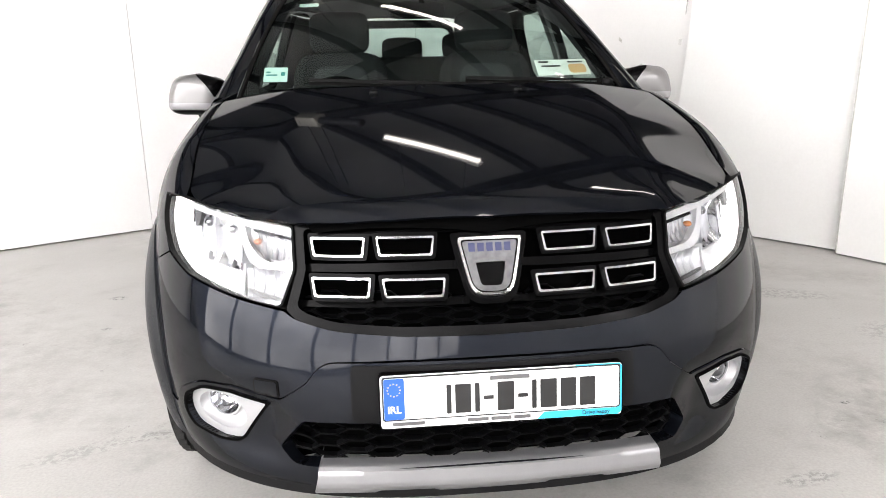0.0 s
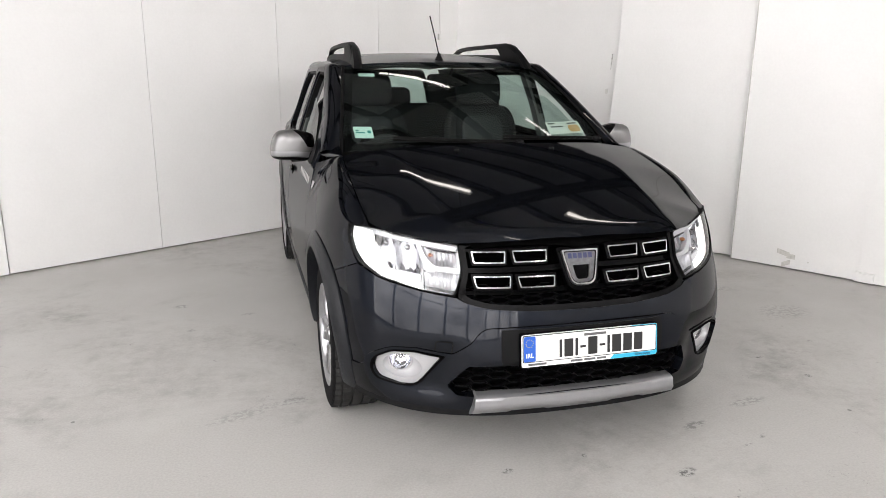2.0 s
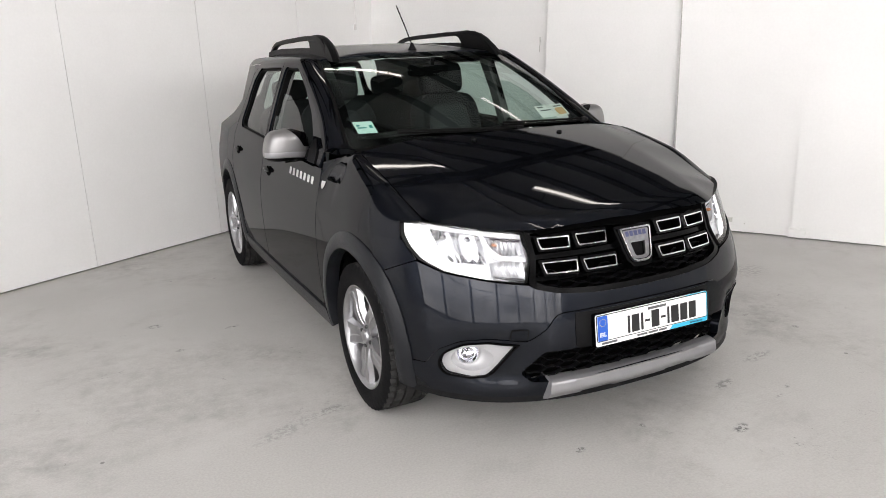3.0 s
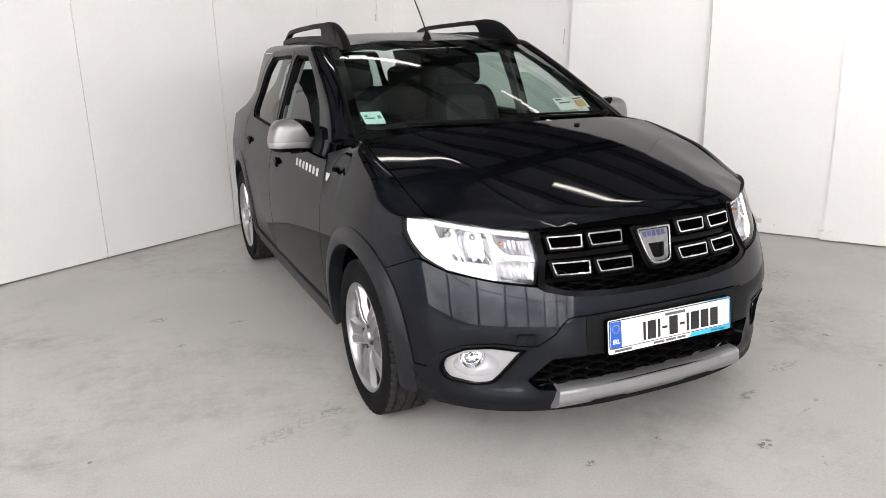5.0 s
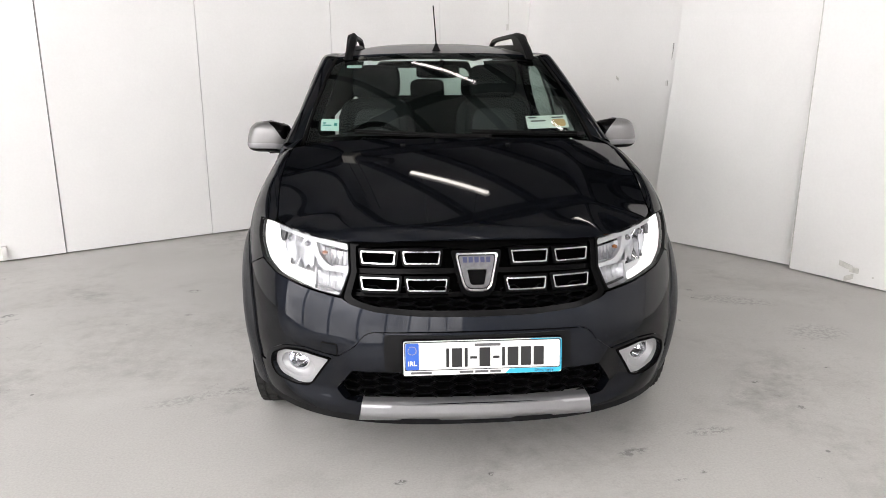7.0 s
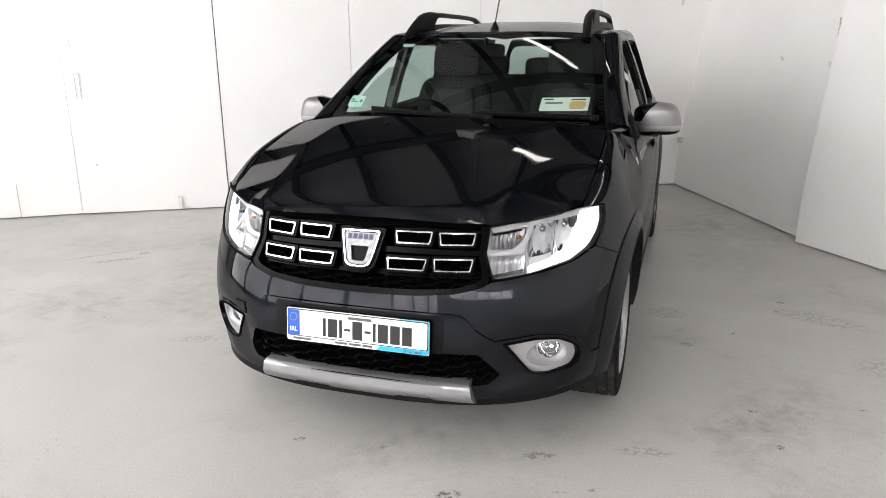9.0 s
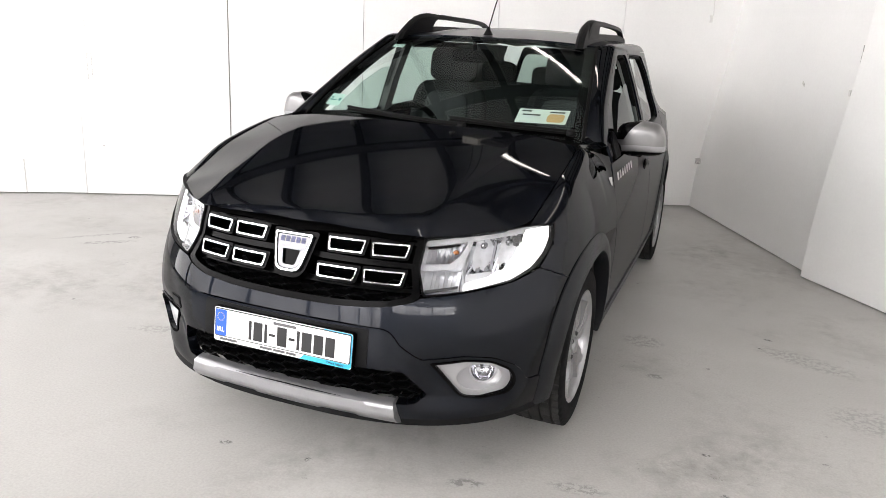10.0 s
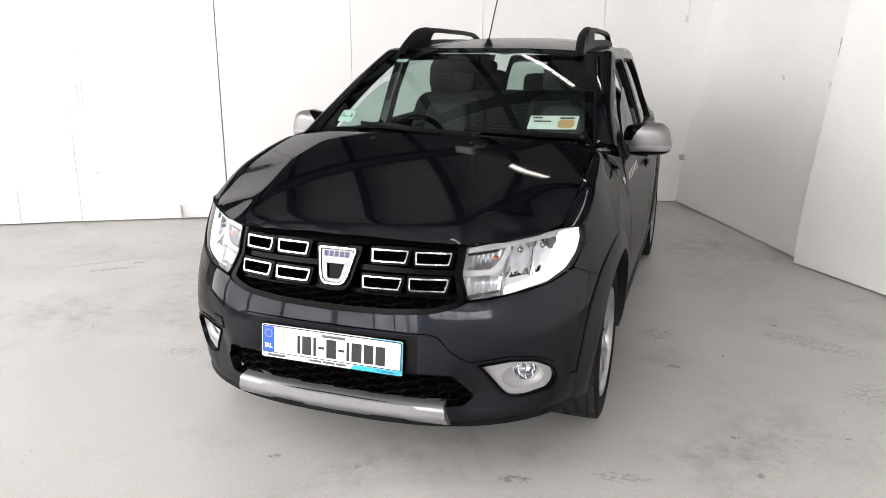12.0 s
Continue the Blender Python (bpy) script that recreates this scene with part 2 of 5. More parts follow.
def inside(pts, loops):
    """Which of the points lie inside an odd number of the loops."""
    x, y = pts[:, 0], pts[:, 1]
    odd = np.zeros(len(pts), bool)
    for lp in loops:
        q = np.array(lp)
        for (ax, ay), (bx, by) in zip(q, np.roll(q, -1, axis=0)):
            if ay == by:
                continue
            hit = ((ay > y) != (by > y)) & (x < (bx - ax) * (y - ay) / (by - ay) + ax)
            odd ^= hit
    return odd


from math import degrees

from mathutils.geometry import delaunay_2d_cdt

CORE = Vector((0, 1.2, 0.6))


def normal_at(surf, u, v, core=CORE):
    h = 0.002
    p = Vector(surf(u, v))
    du = Vector(surf(u + h, v)) - Vector(surf(u - h, v))
    dv = Vector(surf(u, v + h)) - Vector(surf(u, v - h))
    n = du.cross(dv)
    n = n.normalized() if n.length > 1e-12 else Vector((0, -1, 0))
    return n if n.dot(p - core) > 0 else -n


def panel(surf, poly, holes=(), step=0.03, depth=0.012, lift=0.0, core=CORE, inner=True, roll=0.0):
    """A piece of a curved surface: the outline and holes are given in the surface's two numbers; its edges turn in by depth.
    roll softens the outer edge by sinking the rim a little."""
    loops = [dense(poly, step)] + [dense(h, step * 0.7) for h in holes]
    pts, edges = [], []
    for lp in loops:
        k = len(pts)
        pts += lp
        edges += [(k + i, k + (i + 1) % len(lp)) for i in range(len(lp))]
    rim = np.array(pts)
    lo, hi = rim.min(axis=0), rim.max(axis=0)
    nx, ny = max(2, int((hi[0] - lo[0]) / step)), max(2, int((hi[1] - lo[1]) / step))
    g = np.array([(lo[0] + (hi[0] - lo[0]) * (i + 0.5) / nx, lo[1] + (hi[1] - lo[1]) * (j + 0.5) / ny) for j in range(ny) for i in range(nx)])
    g = g[inside(g, loops)]
    if len(g):
        far = np.array([np.min(np.hypot(rim[:, 0] - a, rim[:, 1] - b)) for a, b in g]) > 0.5 * step
        g = g[far]
    allp = [Vector(q) for q in pts] + [Vector((float(a), float(b))) for a, b in g]
    vs, _, fs, *_ = delaunay_2d_cdt(allp, edges, [], 0, 1e-6)
    flat = np.array([tuple(q) for q in vs])
    tri = np.array([f for f in fs if len(f) == 3])
    keep = inside(flat[tri].mean(axis=1), loops)
    s = Shape()
    spots = [Vector(surf(*q)) + (normal_at(surf, *q, core) * lift if lift else Vector((0, 0, 0))) for q in flat]
    faces = []
    for t in tri[keep]:
        a, b, c = (spots[i] for i in t)
        n = (b - a).cross(c - a)
        mid = flat[t].mean(axis=0)
        faces.append(tuple(t) if n.dot(normal_at(surf, *mid, core)) > 0 else tuple(reversed(t)))
    s.add(spots, [tuple(int(i) for i in f) for f in faces])
    if depth:
        for li, lp in enumerate(loops):
            if li and not inner:
                continue
            top = [Vector(surf(*q)) + normal_at(surf, *q, core) * lift for q in lp]
            low = [Vector(surf(*q)) + normal_at(surf, *q, core) * (lift - depth) for q in lp]
            n = len(lp)
            area = sum(lp[i][0] * lp[(i + 1) % n][1] - lp[(i + 1) % n][0] * lp[i][1] for i in range(n))
            s.add(top + low, [(i, (i + 1) % n, n + (i + 1) % n, n + i) for i in range(n)], flip=(area > 0) != (li > 0))
    return s


def slab(poly, t0, t1, axis="y"):
    """A flat plate: a polygon of (a, b) pulled from t0 to t1 along an axis."""
    def put(a, b, t):
        return (a, t, b) if axis == "y" else (t, a, b) if axis == "x" else (a, b, t)
    n = len(poly)
    s = Shape()
    s.add([put(*q[:2], t0) for q in poly] + [put(*q[:2], t1) for q in poly],
          [tuple(range(n)), tuple(reversed(range(n, 2 * n)))] + [(i, n + i, n + (i + 1) % n, (i + 1) % n) for i in range(n)])
    return s


# ---- the shape of the car ----
def curve(knots):
    """A smooth function through (t, value) knots (monotone-limited cubic)."""
    ts = [k[0] for k in knots]
    vs = [k[1] for k in knots]
    sl = [(vs[i + 1] - vs[i]) / (ts[i + 1] - ts[i]) for i in range(len(ts) - 1)]
    ms = [sl[0]] + [0.5 * (sl[i - 1] + sl[i]) if sl[i - 1] * sl[i] > 0 else 0.0 for i in range(1, len(sl))] + [sl[-1]]

    def f(t):
        if t <= ts[0]:
            return vs[0] + ms[0] * (t - ts[0])
        if t >= ts[-1]:
            return vs[-1] + ms[-1] * (t - ts[-1])
        i = 0
        while t > ts[i + 1]:
            i += 1
        h = ts[i + 1] - ts[i]
        u = (t - ts[i]) / h
        return ((2 * u ** 3 - 3 * u * u + 1) * vs[i] + (u ** 3 - 2 * u * u + u) * h * ms[i]
                + (3 * u * u - 2 * u ** 3) * vs[i + 1] + (u ** 3 - u * u) * h * ms[i + 1])
    return f


# The lower skin of the car: one wrap from the nose round both corners to the tail.
POWER, BEND = 2.4, 0.10
nose_y = curve([(0.18, -0.71), (0.235, -0.748), (0.31, -0.768), (0.40, -0.788), (0.45, -0.797), (0.50, -0.794), (0.56, -0.786),
                (0.605, -0.778), (0.635, -0.770), (0.67, -0.756), (0.70, -0.738), (0.81, -0.688), (0.88, -0.655), (0.95, -0.60)])
half_w = curve([(0.20, 0.82), (0.30, 0.848), (0.40, 0.860), (0.50, 0.866), (0.62, 0.87), (0.72, 0.866), (0.80, 0.857), (0.862, 0.842),
                (0.92, 0.829), (1.0, 0.810)])
square = curve([(0.1, 2.74), (0.40, 2.73), (0.47, 2.72), (0.57, 2.64), (0.67, 2.53), (0.75, 2.50), (1.2, 2.48)])
tail_in = curve([(0.1, 1.0), (1.2, 1.0), (2.2, 0.986), (2.8, 0.958), (3.2, 0.91)])

# arc table of the reference corner
_N = 400
_th = [0.5 * math.pi * i / _N for i in range(_N + 1)]
_ref = [(0.866 * math.sin(a) ** (2 / POWER), -0.88 * math.cos(a) ** (2 / POWER)) for a in _th]
_arc = [0.0]
for _i in range(_N):
    _arc.append(_arc[-1] + math.dist(_ref[_i], _ref[_i + 1]))
QUARTER = _arc[-1]


def turn_of(p):
    lo, hi = 0, _N
    while hi - lo > 1:
        mid = (lo + hi) // 2
        if _arc[mid] <= p:
            lo = mid
        else:
            hi = mid
    u = (p - _arc[lo]) / max(_arc[hi] - _arc[lo], 1e-9)
    return _th[lo] + u * (_th[hi] - _th[lo])


def ease(t, a, b):
    t = min(max((t - a) / (b - a), 0.0), 1.0)
    return t * t * (3 - 2 * t)


def scoop(x, z):
    """How far the bumper draws back round each fog lamp."""
    return 0.032 * ease(x, 0.40, 0.51) * (1 - ease(x, 0.60, 0.77)) * ease(z, 0.26, 0.34) * (1 - ease(z, 0.43, 0.53))


def skin(p, z, out=0.0):
    """The point of the skin p metres round from the nose at the height z, pushed out by some metres."""
    s, q = (1 if p >= 0 else -1), abs(p)
    w = half_w(z) + out
    if q <= QUARTER:
        a = turn_of(q)
        f = BEND - nose_y(z) + out
        n = square(z)
        x = w * math.sin(a) ** (2 / n)
        return (s * x, BEND - f * max(math.cos(a), 0.0) ** (2 / n) + scoop(x, z), z)
    y = BEND + q - QUARTER
    return (s * w * tail_in(y), y, z)


def at_x(x, z):
    """How far round the skin the half-width x is reached at the height z."""
    r = min(abs(x) / half_w(z), 1.0)
    a = math.asin(r ** (square(z) / 2))
    i = a / (0.5 * math.pi) * _N
    k = min(int(i), _N - 1)
    return math.copysign(_arc[k] + (i - k) * (_arc[k + 1] - _arc[k]), x)


def at_y(y, z):
    """The same for a place y along the car, on its left flank (positive x)."""
    if y >= BEND:
        return QUARTER + y - BEND
    r = min((BEND - y) / (BEND - nose_y(z)), 1.0)
    a = math.acos(r ** (square(z) / 2))
    i = a / (0.5 * math.pi) * _N
    k = min(int(i), _N - 1)
    return _arc[k] + (i - k) * (_arc[k + 1] - _arc[k])


# bonnet, windscreen, roof and upper flanks
def spine_z(y):
    return 0.877 + 0.314 * (y + 0.68) - 0.101 * (y + 0.68) * (y + 0.40) - 1.1 * max(0.0, -0.62 - y) ** 2


def edge_drop(y):
    t = min(max((y + 0.38) / 0.33, 0.0), 1.0)
    return 0.052 + 0.32 * max(0.0, -0.45 - y) - 0.030 * t * t * (3 - 2 * t)


def bonnet(x, y):
    """A flat middle that breaks at a crease to the falling sides, with a lip rolled down over the grille."""
    back = y - 0.35 * x * x
    c = 0.425 + 0.075 * (y + 0.65) / 0.9
    drop = edge_drop(y)
    t = abs(x) - c
    side = 0.75 * drop / (0.70 - c) * 0.5 * (t + math.sqrt(t * t + 0.00008))
    lip = max(0.0, -0.658 + 0.277 * x * x - y)
    return (x, y, spine_z(back) - side - 0.2 * drop * (abs(x) / 0.70) ** 4 - 5.5 * lip * lip)


bonnet_edge = curve([(-0.334, 0.699), (-0.1, 0.714), (0.1, 0.713), (0.257, 0.702)])


def screen(u, v):
    """The windscreen: u from -1 to 1 across, v from 0 (cowl) to 1 (roof)."""
    lo = (0.695 * u, 0.350 + 0.090 * u * u, 1.066 - 0.030 * u * u)
    hi = (0.568 * u, 1.085 + 0.11 * u * u, 1.456 - 0.026 * u * u)
    b = 0.028 * 4 * v * (1 - v)
    return (lo[0] + (hi[0] - lo[0]) * v, lo[1] + (hi[1] - lo[1]) * v - 0.4 * b, lo[2] + (hi[2] - lo[2]) * v + 0.9 * b)


def screen_at(x, z):
    lo, hi = 0.0, 1.0
    u = 0.0
    for _ in range(40):
        v = 0.5 * (lo + hi)
        u = x / (0.695 + (0.568 - 0.695) * v)
        if screen(u, v)[2] < z:
            lo = v
        else:
            hi = v
    return u, v


roof_z = curve([(1.05, 1.450), (1.2, 1.470), (1.5, 1.498), (1.9, 1.511), (2.3, 1.506), (2.8, 1.47), (3.15, 1.42)])


def roof(x, y):
    return (x, y, roof_z(y) - 0.036 * (abs(x) / 0.57) ** 2.6 - 0.030 * max(0.0, y - 1.2) / 0.7 * (y < 1.9) * (abs(x) / 0.57) ** 4 - 0.030 * (y >= 1.9) * (abs(x) / 0.57) ** 4)


head_in = curve([(0.4, 0.955), (0.9, 0.966), (1.3, 0.985), (1.6, 1.0), (2.0, 0.992), (2.25, 0.98), (2.5, 0.955), (2.75, 0.90), (3.0, 0.82), (3.2, 0.70)])


def flank(y, z):
    """The upper flank with its tumblehome, from the belt line up."""
    d = z - 0.97
    return ((half_w(0.97) - 0.26 * d - 0.18 * d * d) * (1 - (1 - head_in(y)) * min(d / 0.2, 1.0)) * tail_in(y), y, z)


# fluorescent battens: (middle, direction)
LAMPS = [((0.18, 2.48, 3.30), (0.75, -0.66, 0.0)), ((1.87, 1.30, 3.30), (0.75, -0.66, 0.0))]
# eight unseen battens, added as fill light for walls and hall
for _r, _off in ((5.6, 2.2), (4.5, 3.0), (4.6, 4.6), (8.0, 4.4), (10.8, 4.4), (5.2, 7.0), (8.0, 7.0), (10.8, 7.0)):
    LAMPS.append((tuple(Vector((0.93, 4.60, 3.30)) + Vector((0.4856, -0.8742, 0.0)) * _r + Vector((-0.8742, -0.4856, 0.0)) * _off), (0.586, -0.810, 0.0)))

# ---- the room ----
CORNER = Vector((0.93, 4.60, 0.0))
BACK = Vector((-0.8742, -0.4856, 0.0))     # along the back wall, away from the corner
SIDE = Vector((0.4856, -0.8742, 0.0))      # along the side wall, towards the open hall
CEILING_Z, BOARD_Z = 5.0, 2.44


def back_point(s, z, off=0.0):
    """s metres along the back wall from the corner, off metres proud of it into the room."""
    return CORNER + BACK * s + SIDE * off + Vector((0, 0, z))


def side_point(r, z, off=0.0):
    return CORNER + SIDE * r + BACK * off + Vector((0, 0, z))


def board(place, a, b, foot, head, high, thick=0.05, n=10):
    """One wall board from a to b along the wall; foot and head are its offsets (at a, at b) at the floor and at 2 m, eased between."""
    def fn(u, v, back=0.0):
        s, z = a + (b - a) * u, 0.010 + (high - 0.010) * v
        t = min(z / 2.0, 1.0)
        t = t * t * (3 - 2 * t)
        lo, hi = foot[0] + (foot[1] - foot[0]) * u, head[0] + (head[1] - head[0]) * u
        return tuple(place(s, z, lo + (hi - lo) * t - back))
    sh = grid(fn, 6, n)
    k = len(sh.v)
    back = grid(lambda u, v: fn(u, v, thick), 6, n, True)
    sh.add(back.v, back.f)
    for i in range(6):
        sh.f += [(i, k + i, k + i + 1, i + 1), (n * 7 + i, n * 7 + i + 1, k + n * 7 + i + 1, k + n * 7 + i)]
    for j in range(n):
        sh.f += [(j * 7, (j + 1) * 7, k + (j + 1) * 7, k + j * 7), (j * 7 + 6, k + j * 7 + 6, k + (j + 1) * 7 + 6, (j + 1) * 7 + 6)]
    return sh


def floor_material():
    m = material("worn_concrete", (0.45, 0.441, 0.423), 0.42, vary=0.06, scale=0.9, fine=0.07, fine_scale=110, bump=0.16, bump_scale=30, rough_vary=0.10)
    nt = m.node_tree
    b = nt.nodes["Principled BSDF"]
    src = b.inputs["Base Color"].links[0].from_socket
    co = nt.nodes.new("ShaderNodeTexCoord")

    def noise_tex(scale, detail, rough=0.6, dist=0.0):
        n = nt.nodes.new("ShaderNodeTexNoise")
        n.inputs["Scale"].default_value, n.inputs["Detail"].default_value = scale, detail
        n.inputs["Roughness"].default_value, n.inputs["Distortion"].default_value = rough, dist
        nt.links.new(co.outputs["Object"], n.inputs["Vector"])
        return n.outputs[0]

    def band(s, lo, hi, to=1.0):
        r = nt.nodes.new("ShaderNodeMapRange")
        r.inputs["From Min"].default_value, r.inputs["From Max"].default_value, r.inputs["To Max"].default_value = lo, hi, to
        nt.links.new(s, r.inputs["Value"])
        return r.outputs[0]

    def mul(a, c):
        n = nt.nodes.new("ShaderNodeMath")
        n.operation = "MULTIPLY"
        nt.links.new(a, n.inputs[0])
        nt.links.new(c, n.inputs[1])
        return n.outputs[0]

    def tint(below, fac, col):
        mx = nt.nodes.new("ShaderNodeMix")
        mx.data_type = "RGBA"
        nt.links.new(fac, mx.inputs[0])
        nt.links.new(below, mx.inputs[6])
        mx.inputs[7].default_value = (*col, 1)
        return mx.outputs[2]
    # smudged tyre and water marks
    src = tint(src, mul(band(noise_tex(1.1, 6, 0.62, 0.6), 0.49, 0.68, 0.95), band(noise_tex(9, 8, 0.72), 0.38, 0.66)), (0.27, 0.262, 0.245))
    # worn pale patches
    src = tint(src, band(noise_tex(0.7, 5, 0.6, 0.3), 0.54, 0.75, 0.35), (0.62, 0.61, 0.59))
    # fine brownish grime in broad areas
    src = tint(src, mul(band(noise_tex(0.9, 3, 0.5, 0.4), 0.44, 0.60), band(noise_tex(19, 10, 0.8), 0.50, 0.70, 0.5)), (0.31, 0.295, 0.275))
    # scattered scrape marks and chips
    src = tint(src, mul(band(noise_tex(2.3, 2), 0.56, 0.66), band(noise_tex(30, 6, 0.75, 1.0), 0.60, 0.66, 0.7)), (0.16, 0.155, 0.15))
    vo = nt.nodes.new("ShaderNodeTexVoronoi")
    vo.inputs["Scale"].default_value = 3.2
    nt.links.new(co.outputs["Object"], vo.inputs["Vector"])
    src = tint(src, band(vo.outputs["Distance"], 0.035, 0.02, 0.75), (0.10, 0.10, 0.095))
    # single chips and scuffs: place, half-lengths, turn, strength
    ragged = noise_tex(38, 5, 0.7)
    for x, y, a, c, deg, dark in CHIPS:
        mp = nt.nodes.new("ShaderNodeMapping")
        mp.vector_type = "TEXTURE"
        mp.inputs["Location"].default_value = (x, y, 0)
        mp.inputs["Rotation"].default_value = (0, 0, radians(deg))
        mp.inputs["Scale"].default_value = (a, c, 1)
        nt.links.new(co.outputs["Object"], mp.inputs["Vector"])
        ln = nt.nodes.new("ShaderNodeVectorMath")
        ln.operation = "LENGTH"
        nt.links.new(mp.outputs[0], ln.inputs[0])
        src = tint(src, mul(band(ln.outputs["Value"], 1.0, 0.55, dark), band(ragged, 0.47, 0.55)), (0.07, 0.068, 0.065))
    nt.links.new(src, b.inputs["Base Color"])
    return m


CHIPS = [(0.37, -0.93, 0.055, 0.03, 20, 0.9), (0.83, -0.76, 0.03, 0.012, 30, 0.6), (0.72, -0.81, 0.03, 0.01, 10, 0.6), (1.44, -0.30, 0.022, 0.022, 0, 0.8),
         (-1.15, 1.31, 0.05, 0.02, 20, 0.9), (-1.54, 1.55, 0.05, 0.04, 0, 0.7), (-1.46, 1.10, 0.03, 0.02, 0, 0.6), (1.59, 1.32, 0.03, 0.016, -30, 1.0),
         (1.55, 1.18, 0.012, 0.012, 0, 1.0), (1.32, 0.79, 0.012, 0.012, 0, 1.0), (1.36, -0.04, 0.022, 0.012, 0, 0.9), (1.78, 0.09, 0.02, 0.01, -20, 0.9),
         (-0.27, -0.75, 0.03, 0.02, 10, 0.8), (0.06, -0.72, 0.016, 0.016, 0, 1.0), (0.61, -0.61, 0.08, 0.03, 20, 0.5), (-1.2, -0.03, 0.20, 0.05, 22, 0.24),
         (-0.98, 0.05, 0.10, 0.04, 10, 0.4), (-2.49, 1.16, 0.05, 0.03, 30, 1.0), (-2.55, 0.98, 0.22, 0.04, 40, 0.6), (-2.75, 1.05, 0.30, 0.03, 50, 0.5),
         (1.76, 1.11, 0.30, 0.10, -20, 0.35), (0.99, 0.99, 0.12, 0.10, 0, 0.35), (1.99, 0.55, 0.20, 0.15, 0, 0.3), (1.1, 0.58, 0.05, 0.03, 0, 0.5), (0.97, -0.47, 0.12, 0.04, 10, 0.4)]
FLOOR = floor_material()


def build_room():
    fl = Shape()
    corners = [back_point(-7.2, 0, -7.2), back_point(8.2, 0, -7.2), back_point(8.2, 0, 16.2), back_point(-7.2, 0, 16.2)]
    low = [q - Vector((0, 0, 0.2)) for q in corners]
    fl.add(corners + low, [(3, 2, 1, 0), (4, 5, 6, 7), (0, 1, 5, 4), (1, 2, 6, 5), (2, 3, 7, 6), (3, 0, 4, 7)])
    tagged(part("floor", fl, FLOOR, smooth=False), "grey worn concrete workshop floor with smudges", "floor", kind="structure")

    wall = tagged(part("wall_back", grid(lambda u, v: tuple(back_point(-0.4 + 8.4 * u, (BOARD_Z - 0.02) * v, -0.09)), 2, 2), GAPDARK, smooth=False),
                  "white painted board wall behind the car", "wall", kind="structure")
    seams = [-0.38, 0.83, 1.94, 3.08, 4.18]
    for a, b in zip(seams, seams[1:]):
        part("panel", board(back_point, a + 0.002, b - 0.002, (0, 0), (0, 0), BOARD_Z), WALLPAINT, wall, smooth=False)
    part("panel", board(back_point, 4.186, 5.378, (0.012, 0.0), (0.0, 0.0), BOARD_Z), WALLPAINT, wall, smooth=False)
    part("panel", board(back_point, 5.386, 6.6, (-0.01, 0.05), (-0.02, 0.02), BOARD_Z), WALLPAINT, wall, smooth=False)
    for k in range(1):
        part("panel", board(back_point, 6.604 + 1.2 * k, 7.8 + 1.2 * k, (0.05, 0.05), (0.02, 0.02), BOARD_Z), WALLPAINT, wall, smooth=False)

    side = tagged(part("wall_side", grid(lambda u, v: tuple(side_point(-0.4 + 8.9 * u, (BOARD_Z - 0.02) * v, -0.32)), 2, 2, True), GAPDARK, smooth=False),
                  "white painted board wall with kicked-out lower edges", "wall", kind="structure")
    for a, b, foot, head in ((-0.02, 2.24, (0.0, 0.10), (-0.24, -0.04)), (2.12, 3.252, (0.18, -0.01), (0.01, -0.015)), (3.262, 4.24, (0.072, 0.03), (0.03, 0.0)),
                             (4.15, 5.40, (0.055, 0.03), (0.012, 0.0)), (5.40, 6.6, (0.03, 0.03), (0, 0)), (6.604, 8.5, (0.03, 0.03), (0, 0))):
        part("panel", board(side_point, a, b, foot, head, BOARD_Z, 0.04), WALLPAINT, side, smooth=False)
    # thin grey strip laid on the board joint to draw the step's shade line
    part("joint", board(side_point, 3.2545, 3.2615, (0.0745, 0.0745), (0.0325, 0.0325), BOARD_Z - 0.02, 0.03), FILLER, side, smooth=False)
    part("kick_board", board(side_point, 4.13, 4.25, (0.065, 0.065), (0.065, 0.065), 0.075, 0.02, 2), WALLPAINT, side, smooth=False)

    # fittings and scars on the boards
    def mark(place, r0, r1, z0, z1, off, mat, name, label="", tilt=0.0, thick=0.0015):
        sh = Shape()
        q = [(r0, z0), (r1, z0 + tilt), (r1, z1 + tilt), (r0, z1)]
        sh.add([tuple(place(r, z, off)) for r, z in q] + [tuple(place(r, z, off + thick)) for r, z in q],
               [(0, 1, 2, 3), (7, 6, 5, 4), (0, 4, 5, 1), (1, 5, 6, 2), (2, 6, 7, 3), (3, 7, 4, 0)])
        return part(name, sh, mat, wall if place is back_point else side, label, smooth=False)
    for a, b, z0, z1 in ((5.296, 5.301, 0.96, 1.155), (5.262, 5.266, 0.96, 1.18), (5.262, 5.301, 1.158, 1.164)):
        mark(back_point, a, b, z0, z1, 0.006, SCUFF, "bracket_outline", thick=0.004)
    mark(back_point, 5.845, 5.852, 0.012, 0.29, 0.033, SCUFF, "joint", "short dark joint", thick=0.004)
    mark(back_point, 5.295, 5.302, 1.37, 1.42, 0.008, SCUFF, "nick", thick=0.002)
    mark(back_point, 5.21, 5.225, 0.41, 0.425, 0.0, SCUFF, "screw_hole", thick=0.002)
    mark(back_point, 4.57, 4.60, 0.02, 0.12, 0.004, PLASTICWHITE, "pipe_stub", thick=0.03)
    mark(side_point, 0.06, 0.11, 0.42, 0.47, 0.004, SCUFF, "cable_box", "small grey cable box", thick=0.03)
    mark(back_point, 0.035, 0.055, 1.66, 1.72, 0.0, PLASTICWHITE, "cable_clip", "small white cable clip", thick=0.02)
